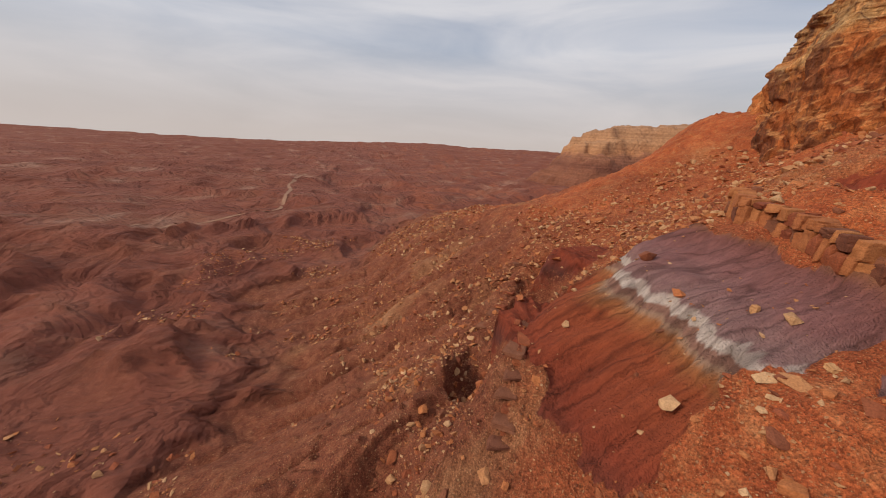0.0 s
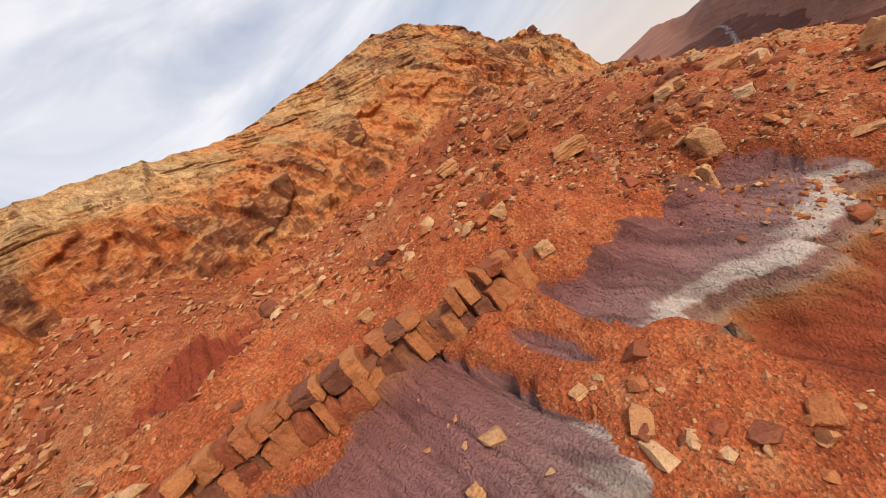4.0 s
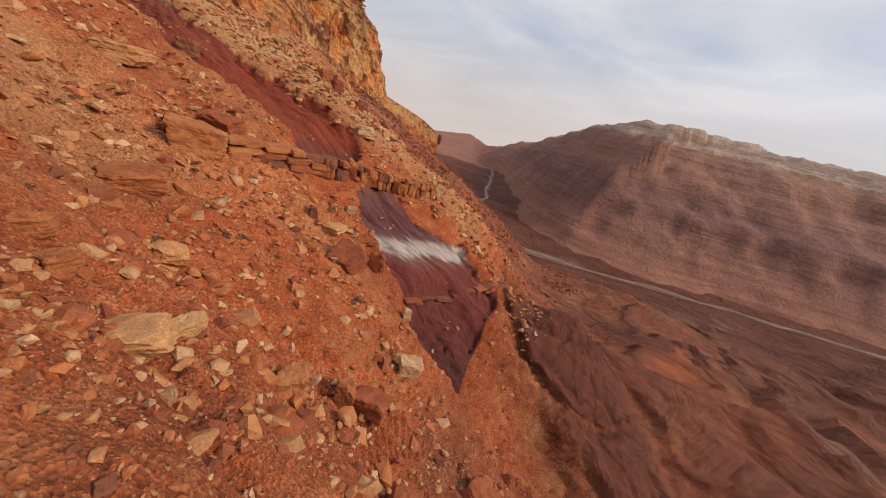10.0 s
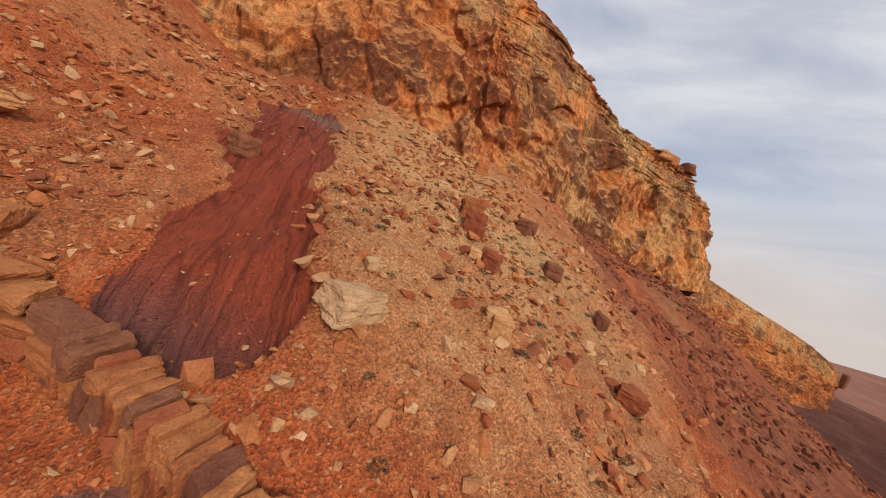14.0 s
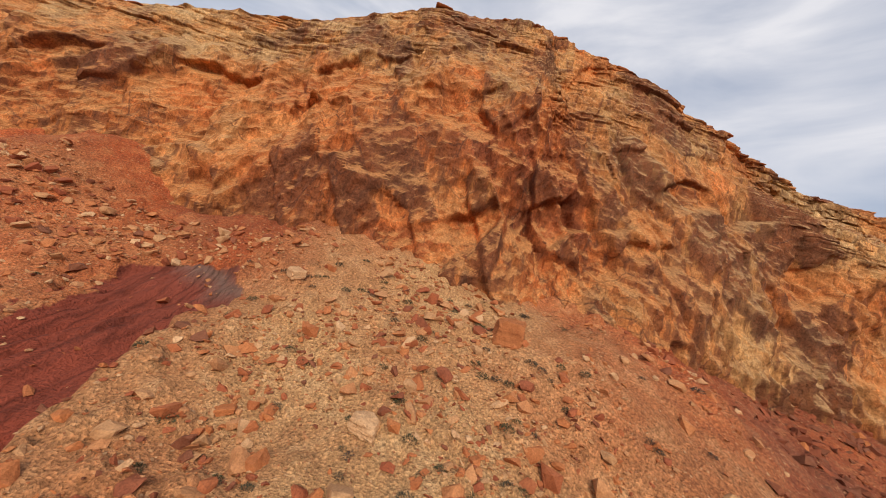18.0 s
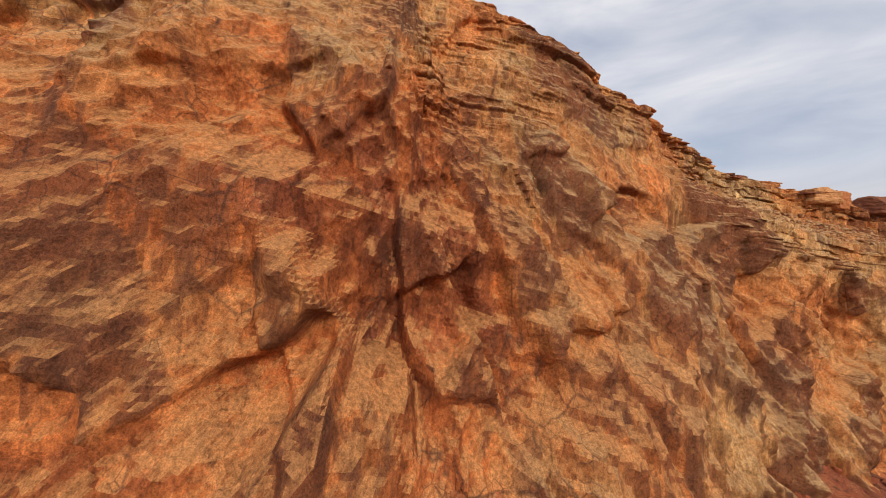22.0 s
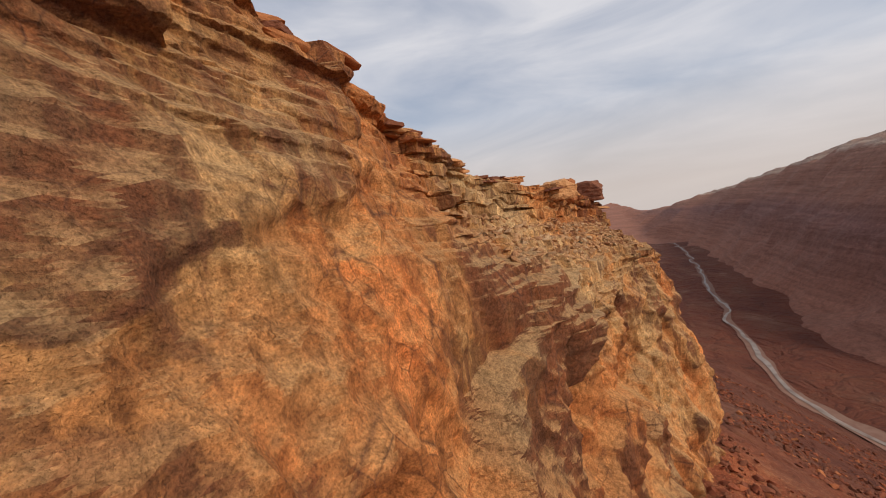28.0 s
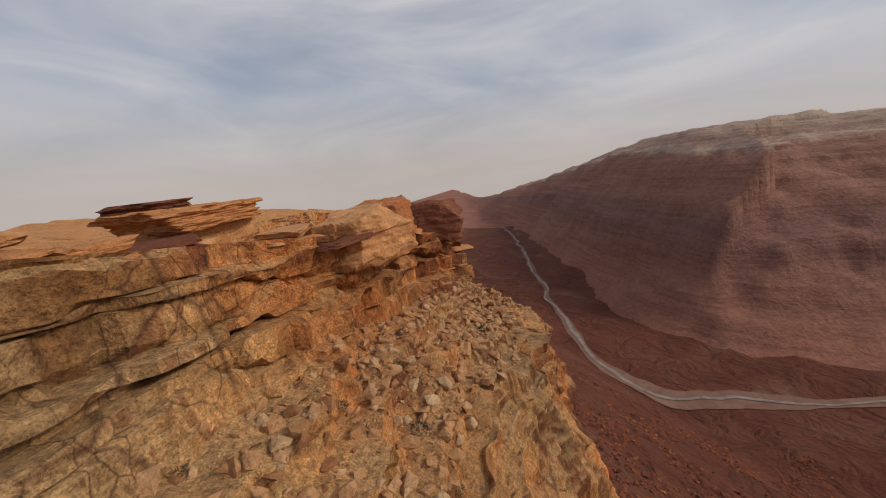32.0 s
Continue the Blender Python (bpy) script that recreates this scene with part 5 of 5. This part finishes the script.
x, y = scatter(rng, 54000, 33, 128, -80, 140, rubble_share)
rubble("rubble", x, y, height(x, y), 0.13 + 0.5 * rng.uniform(size=len(x)) ** 3.5, 1, "small angular sandstone rubble over the slope", 9)
x, y = scatter(rng, 8500, 33, 126, -80, 140, rubble_share)
rubble("coarse_rubble", x, y, height(x, y), 0.5 + 1.1 * rng.uniform(size=len(x)) ** 3, 2, "hand-sized to knee-high sandstone rubble", 14, 0.75)
x, y = scatter(rng, 9000, 84, 118, 2, 42, lambda x, y: 0.5 + 0.5 * rubble_share(x, y))
rubble("spur_rubble", x, y, height(x, y), 0.10 + 0.5 * rng.uniform(size=len(x)) ** 4, 6, "orange and tan rubble strewn over the spur", 13, 0.75)
x, y = scatter(rng, 12000, 14, 150, 138, 380, lambda x, y: smooth(0.2, 0.9, 0.6 + fbm(x / 14, y / 14, octaves=2, seed=83)) * smooth(137, 156, y))
rubble("foot_rubble", x, y, height(x, y), 0.4 + 1.5 * rng.uniform(size=len(x)) ** 3, 3, "red fallen blocks below the cliff", 10, 0.7, MAT_FALLEN)
x, y = scatter(rng, 9000, 70, 190, -190, -40, lambda x, y: smooth(0.3, 0.9, 0.45 + fbm(x / 18, y / 18, octaves=3, seed=84)) * smooth(190, 120, x + 0.2 * y))
rubble("plain_rubble", x, y, height(x, y), 0.3 + 1.3 * rng.uniform(size=len(x)) ** 4, 4, "scattered blocks over the clay hills", 10)
k = rng.randint(0, len(SHELF), 9000)
rubble("shelf_rubble", SHELF[k, 0], SHELF[k, 1], SHELF[k, 2] - 0.05, 0.10 + 0.85 * rng.uniform(size=len(k)) ** 6, 5, "tan broken stone on the cliff's shelf", 14, 0.7, MAT_SHELF)


# ---------------------------------------------------------------- the columned ledge
def contour_x(level, ys):
    """Where the bed at that level crops out on the slope, for each y."""
    xs = np.linspace(62, 124, 320)
    out = []
    for yy in ys:
        h = height(xs, np.full_like(xs, yy)) + DIP * yy
        h = np.convolve(np.pad(h, 12, mode="edge"), np.ones(25) / 25, "valid")
        i = np.argmax(h < level)
        out.append(xs[i])
    return np.array(out)


def ledge(name, y0, y1, level, tall, split, label, seed):
    """A vertical face of sandstone along one bed: low courses of long blocks on one side of split, upright columns on the other."""
    rng = np.random.RandomState(seed)
    root = tagged(new(name), label, "rock ledge", kind="structure")
    kinds = []
    for i in range(10):
        v, f = rock_points(900 + seed + i, 4, 18, 0.9, 0.08)
        kinds.append(mesh_of("block", v / (np.abs(v).max(axis=0) * 2), f, MAT_BY[("orange", "red", "orange", "orange", "brown")[i % 5]]))
    ys = np.arange(y0 - 2, y1 + 2, 0.4)
    cx = contour_x(level, ys)
    cx = np.convolve(np.pad(cx, 6, mode="edge"), np.ones(13) / 13, "valid") - 0.25
    jog = 0.5 * vnoise(ys / 2.6, ys * 0, seed=seed + 60)
    # the rock behind the blocks
    prof = [(-1.2, -1.2), (-0.95, 0.1), (-0.9, 0.5), (-1.1, 0.75), (-1.8, 0.7), (-3.4, 0.2)]
    co = [(x + o, y, level - DIP * y + h * tall) for x, y in zip(cx, ys) for o, h in prof]
    wall = grid_mesh("backing", np.array(co), len(ys), len(prof))
    wall.materials.append(MAT_BY["brown"])
    new("backing", wall).parent = root
    for side in (0, 1):
        for row in range(2 + (side == 0)):
            yy = y0 if side == 0 else split
            stop = split if side == 0 else y1
            while yy < stop:
                w = rng.uniform(1.5, 4.2) if side == 0 else rng.uniform(0.5, 1.3)
                cut = 0.65 + 0.15 * math.sin(yy * 0.9 + seed)
                share = (0.34, 0.36, 0.34)[row] if side == 0 else (cut, 1.05 - cut)[row]
                base = 0.34 * row if side == 0 else cut * row
                x = float(np.interp(yy + w / 2, ys, cx + jog))
                slope = float(np.interp(yy + w + 0.6, ys, cx) - np.interp(yy - 0.6, ys, cx)) / (w + 1.2)
                run = math.sqrt(1 + slope * slope)
                deep = rng.uniform(2.0, 3.0)
                if rng.uniform() < (0.95 if row == 0 else 0.9):
                    b = new("block", kinds[rng.randint(10)])
                    b.parent = root
                    z = level - DIP * (yy + w / 2) + (base + share / 2) * tall + rng.uniform(-0.08, 0.08)
                    out = rng.uniform(-0.22, 0.18) - 0.12 * row - deep / 2 + 0.25
                    b.matrix_basis = pose(x + out, yy + w / 2 / run, z, rng.uniform(-2, 2), rng.uniform(-3, 3), math.degrees(math.atan(-slope)) + rng.uniform(-5, 5)) @ Matrix.Diagonal((deep, w * 1.3, share * tall * 1.15, 1))
                yy += w / run
    return root


ledge("ledge_west", -33, -5, 119.9, 3.0, -33, "broken ledge of upright orange sandstone blocks above purple clay", 1)
ledge("ledge_east", 67, 97, 119.0, 2.9, 79.5, "columned orange sandstone ledge above purple clay", 2)

# ---------------------------------------------------------------- thin dark beds in the ravine walls
def strata_wall(name, pts, z_top, rows, label, seed):
    """Rows of thin slabs one under another along a line, each row a little further out."""
    rng = np.random.RandomState(seed)
    root = tagged(new(name), label, "rock ledge", kind="structure")
    kinds = []
    for i in range(6):
        v, f = rock_points(1500 + seed + i, 3, 14, 0.9, 0.06)
        kinds.append(mesh_of("slab", v / (np.abs(v).max(axis=0) * 2), f, MAT_BY["brown" if i % 3 else "red"]))
    pts = np.array(pts, float)
    run = np.concatenate([[0], np.cumsum(np.hypot(*np.diff(pts[:, :2], axis=0).T))])
    for r in range(rows):
        at = rng.uniform(0, 1.0)
        thick = rng.uniform(0.35, 0.75)
        while at < run[-1]:
            w = rng.uniform(1.4, 3.4)
            x, y = np.interp(at, run, pts[:, 0]), np.interp(at, run, pts[:, 1])
            x2, y2 = np.interp(at + 1, run, pts[:, 0]), np.interp(at + 1, run, pts[:, 1])
            ln = math.hypot(x2 - x, y2 - y) or 1.0
            nx, ny = (y2 - y) / ln, -(x2 - x) / ln
            o = 0.38 * r + rng.uniform(-0.5, 0.5)
            gx_, gy_ = x + nx * o, y + ny * o
            if rng.uniform() < 0.86:
                b = new("slab", kinds[rng.randint(6)])
                b.parent = root
                z = np.interp(at, run, z_top) - 0.72 * r
                b.matrix_basis = pose(gx_, gy_, z, rng.uniform(-3, 3), rng.uniform(-3, 3), math.degrees(math.atan2(y2 - y, x2 - x)) + rng.uniform(-10, 10)) @ Matrix.Diagonal((w * 1.15, 2.6, thick, 1))
            at += w
    return root


def wall_tops(pts, drop):
    p = np.array(pts, float)
    return height(p[:, 0], p[:, 1]) - drop


DOME_WALL = [(117, -17), (114, -23), (110.5, -29), (106, -34.5), (100, -39.5), (94, -44)]
strata_wall("ravine_ledge", DOME_WALL, wall_tops(DOME_WALL, 0.3), 8, "thin dark red beds broken off along the ravine edge", 21)
EAST_WALL = [(119, 102), (116.5, 95), (113.5, 88), (109.5, 82), (105, 76.5)]
strata_wall("lower_ledge", EAST_WALL, wall_tops(EAST_WALL, 0.3), 7, "thin dark red beds below the clay slope", 22)
FAR_WALL = [(104, -54), (98, -60), (92, -66), (88, -74)]
strata_wall("hillside_ledge", FAR_WALL, wall_tops(FAR_WALL, 0.2), 5, "broken dark beds on the hillside", 23)

# ---------------------------------------------------------------- slabs along the rim
slab_meshes = []
for i in range(10):
    v, f = rock_points(1200 + i, 3, 12, 0.8, 0.05)
    slab_meshes.append(mesh_of("slab", v / (np.abs(v).max(axis=0) * 2), f, MAT_BY[("tan", "orange", "tan", "brown", "orange")[i % 5]]))


def rim_slabs(name, y0, y1, step, count, lo, hi, label, seed):
    rng = np.random.RandomState(seed)
    root = tagged(new(name), label, "rock ledge", kind="structure")
    rim = RIM[(RIM[:, 1] > y0) & (RIM[:, 1] < y1) & (RIM[:, 0] > -60)]
    order = np.argsort(rim[:, 1])
    rim = rim[order]
    for yy in np.arange(y0, y1, step):
        j = np.searchsorted(rim[:, 1], yy)
        if j >= len(rim):
            break
        px, py, pz = rim[j]
        z = pz - 0.6
        for k in range(rng.randint(1, count + 1)):
            th = rng.uniform(0.22, 0.6)
            sz = rng.uniform(lo, hi)
            b = new("slab", slab_meshes[rng.randint(10)])
            b.parent = root
            b.matrix_basis = pose(px - 0.6 * k - rng.uniform(0.2, 2.2), py + rng.uniform(-1, 1), z + th / 2, rng.uniform(-5, 5), rng.uniform(-6, 6), rng.uniform(-35, 35)) @ Matrix.Diagonal((sz * 0.8, sz * 1.2, th, 1))
            z += th * 0.85
    return root


rim_slabs("rim_ledge_high", -20, 150, 4.2, 2, 1.8, 3.8, "thin sandstone slabs along the cliff's rim", 11)
rim_slabs("rim_ledge_low", 152, 232, 1.0, 3, 1.4, 3.4, "stacked thin tan sandstone ledges along the cliff's rim", 12)


def capstone():
    root = tagged(new("capstone"), "flat overhanging sandstone cap on a narrow layered neck", "rock", kind="structure")
    for k, (name, x, y, z, sx, sy, sz, a, tone) in enumerate((("pedestal", -10.0, 196.8, 164.0, 9.0, 11.0, 4.2, 5, "orange"), ("neck", -9.2, 196.4, 167.1, 5.2, 6.6, 3.2, 10, "tan"), ("cap", -8.8, 196.2, 168.7, 5.6, 7.2, 1.3, 4, "tan"),
                                                   ("top_slab", -10.0, 195.4, 169.3, 3.4, 3.8, 0.6, 20, "brown"), ("shoulder_block", -2.8, 202.2, 166.2, 5.4, 6.6, 3.8, -15, "tan"), ("rear_block", -3.6, 208.5, 166.0, 6.0, 6.0, 4.4, 12, "orange"))):
        v, f = bedded_rock(1300 + k, 5, 0.8)
        part = new(name, mesh_of(name, v, f, MAT_BY[tone]))
        part.parent = root
        part.matrix_basis = pose(x, y, z, 2, -3, a) @ Matrix.Diagonal((sx, sy, sz, 1))
    return root


capstone()
boulder(-1.5, 215.5, 7.0, 4.6, "brown", deep=6.0, turn=20, z=164.0)
v, f = rock_points(1350, 3, 12, 0.6, 0.05)
stub = tagged(new("pinnacle", mesh_of("pinnacle", v / (np.abs(v).max(axis=0) * 2) * np.array([8, 7, 22]), f, MAT_BY["brown"])), "lone dark rock pinnacle at the cliff's far end", "pinnacle")
stub.matrix_world = pose(-118, 749, 71)


# ---------------------------------------------------------------- shrubs
def shrub_mesh(seed):
    rng = np.random.RandomState(seed)
    v, f = [], []
    for i in range(170):
        d = rng.normal(size=3)
        d[2] = abs(d[2]) * 0.8
        d /= np.linalg.norm(d)
        r = rng.uniform(0.35, 1.0) ** 0.6 * 0.5
        c = d * r * np.array([1, 1, 0.85])
        t = np.cross(d, rng.normal(size=3))
        t /= np.linalg.norm(t)
        b = np.cross(d, t)
        l, w = rng.uniform(0.07, 0.15), rng.uniform(0.02, 0.05)
        k = len(v)
        v += [c - t * w, c + t * w, c + d * l + b * w, c - b * 0.5 * w + d * 0.3 * l]
        f += [(k, k + 1, k + 2), (k, k + 2, k + 3)]
    return np.array(v), f


def stem_mesh(seed):
    rng = np.random.RandomState(seed)
    v, f = [], []
    for i in range(12):
        a, e = rng.uniform(0, 6.28), rng.uniform(0.5, 1.3)
        d = np.array([math.cos(a) * math.cos(e), math.sin(a) * math.cos(e), math.sin(e)]) * rng.uniform(0.25, 0.45)
        s = np.array([-math.sin(a), math.cos(a), 0]) * 0.012
        k = len(v)
        v += [-s, s, d, np.array([0, 0, 0.024])]
        f += [(k, k + 1, k + 2), (k + 1, k + 3, k + 2), (k + 3, k, k + 2)]
    return np.array(v), f


def leaf_material():
    m, nd, lk, bsdf = nodes_of("shrub_leaves", 0.85)
    info = nd.new("ShaderNodeObjectInfo")
    geo = nd.new("ShaderNodeNewGeometry")
    a = ramp_of(nd, lk, info.outputs["Random"], [(0.0, (0.055, 0.062, 0.03)), (0.5, (0.075, 0.07, 0.042)), (1.0, (0.085, 0.06, 0.05))])
    b = ramp_of(nd, lk, geo.outputs["Random Per Island"], [(0.0, (0.6, 0.6, 0.6)), (1.0, (1.5, 1.5, 1.4))])
    lk.new(mixed(nd, lk, 1.0, a, b, "MULTIPLY"), bsdf.inputs["Base Color"])
    return m


MAT_LEAF = leaf_material()
MAT_STEM = nodes_of("shrub_stems", 0.9)[0]
MAT_STEM.node_tree.nodes["Principled BSDF"].inputs["Base Color"].default_value = (0.12, 0.08, 0.055, 1)
leaf_meshes = [mesh_of("leaves", *shrub_mesh(40 + i), MAT_LEAF) for i in range(4)]
stem_meshes = [mesh_of("stems", *stem_mesh(60 + i), MAT_STEM) for i in range(4)]


def shrub(x, y, z, size, turn, k):
    root = tagged(new("shrub"), "low grey-green desert shrub on the stony ground", "shrub", group="desert shrubs")
    root.matrix_world = pose(x, y, z - 0.02, 0, 0, turn) @ Matrix.Diagonal((size, size, size * 0.8, 1))
    for name, me in (("leaves", leaf_meshes[k % 4]), ("stems", stem_meshes[k % 4])):
        new(name, me).parent = root


def shrub_share(x, y):
    talus = 1.4 * gauss(x, y, 56, 108, 28, 19) + 0.5 * gauss(x, y, 95, 22, 16, 10) + 0.22 * gauss(x, y, 85, 60, 20, 20)
    return np.clip(talus, 0, 1) * (1 - exposure_mask(x, y))


rng = np.random.RandomState(17)
x, y = scatter(rng, 272, 36, 122, -20, 140, shrub_share)
z = height(x, y)
for i in range(len(x)):
    shrub(x[i], y[i], z[i], rng.uniform(0.55, 1.15), rng.uniform(0, 360), i)
for i, k in enumerate(rng.randint(0, len(SHELF), 26)):
    shrub(SHELF[k, 0], SHELF[k, 1], SHELF[k, 2], rng.uniform(0.5, 1.1), rng.uniform(0, 360), i)


# ---------------------------------------------------------------- river and tracks on the plain
def ribbon(name, pts, widths, lift, mat, label, category, wobble=0.0):
    pts = np.array(pts, float)
    seg = np.hypot(*np.diff(pts, axis=0).T)
    s = np.concatenate([[0], np.cumsum(seg)])
    t = np.arange(0, s[-1], 4.0)
    px, py = (sum(np.interp(t + k, s, pts[:, j]) for k in (-14, -7, 0, 7, 14)) / 5 for j in (0, 1))
    px = px + wobble * fbm(t / 45, t * 0, octaves=3, seed=77)
    py = py + wobble * fbm(t / 45, t * 0 + 5, octaves=3, seed=78)
    w = np.interp(t, s, widths) * (1 + 0.35 * fbm(t / 25, t * 0, octaves=3, seed=79))
    dx, dy = np.gradient(px), np.gradient(py)
    ln = np.hypot(dx, dy)
    u = np.linspace(-0.5, 0.5, 7)
    X = px[:, None] + (dy / ln * w)[:, None] * u[None]
    Y = py[:, None] - (dx / ln * w)[:, None] * u[None]
    Z = height(X, Y) + lift
    me = grid_mesh(name, np.stack([X, Y, Z], -1).reshape(-1, 3), len(t), 7)
    me.materials.append(mat)
    return tagged(new(name, me), label, category, kind="structure")


def silt_material(name, a, b, rough):
    m, nd, lk, bsdf = nodes_of(name, rough)
    geo = nd.new("ShaderNodeNewGeometry")
    n = noise_node(nd, lk, geo.outputs["Position"], 0.12, 7, 0.6, 0.8)
    lk.new(ramp_of(nd, lk, n.outputs["Fac"], [(0.35, a), (0.65, b)]), bsdf.inputs["Base Color"])
    return m


ribbon("river_bed", RIVER, [9, 9, 8, 8, 8, 12, 24, 24, 16, 12, 12, 12, 12, 12], 0.5, silt_material("river_silt", (0.165, 0.085, 0.062), (0.215, 0.125, 0.095), 0.9), "pale silt bed of the river", "river bed", 3)
ribbon("river", RIVER, [2.4, 2.4, 2.6, 3, 3, 4, 5, 3, 2.4, 2.4, 2.4, 2.4, 2.4, 2.4], 0.9, silt_material("river_water", (0.15, 0.115, 0.10), (0.29, 0.25, 0.225), 0.5), "shallow grey braided river", "river", 6)
TRACK = [(192, -560), (205, -470), (190, -400), (187, -356), (184, -324), (197, -300), (222, -270), (260, -235)]
ribbon("dirt_track", TRACK, [4, 4, 3.5, 3, 3, 3, 3, 3], 0.35, silt_material("track_dust", (0.30, 0.16, 0.10), (0.36, 0.21, 0.14), 0.95), "pale dirt track winding over the plain", "track", 3)
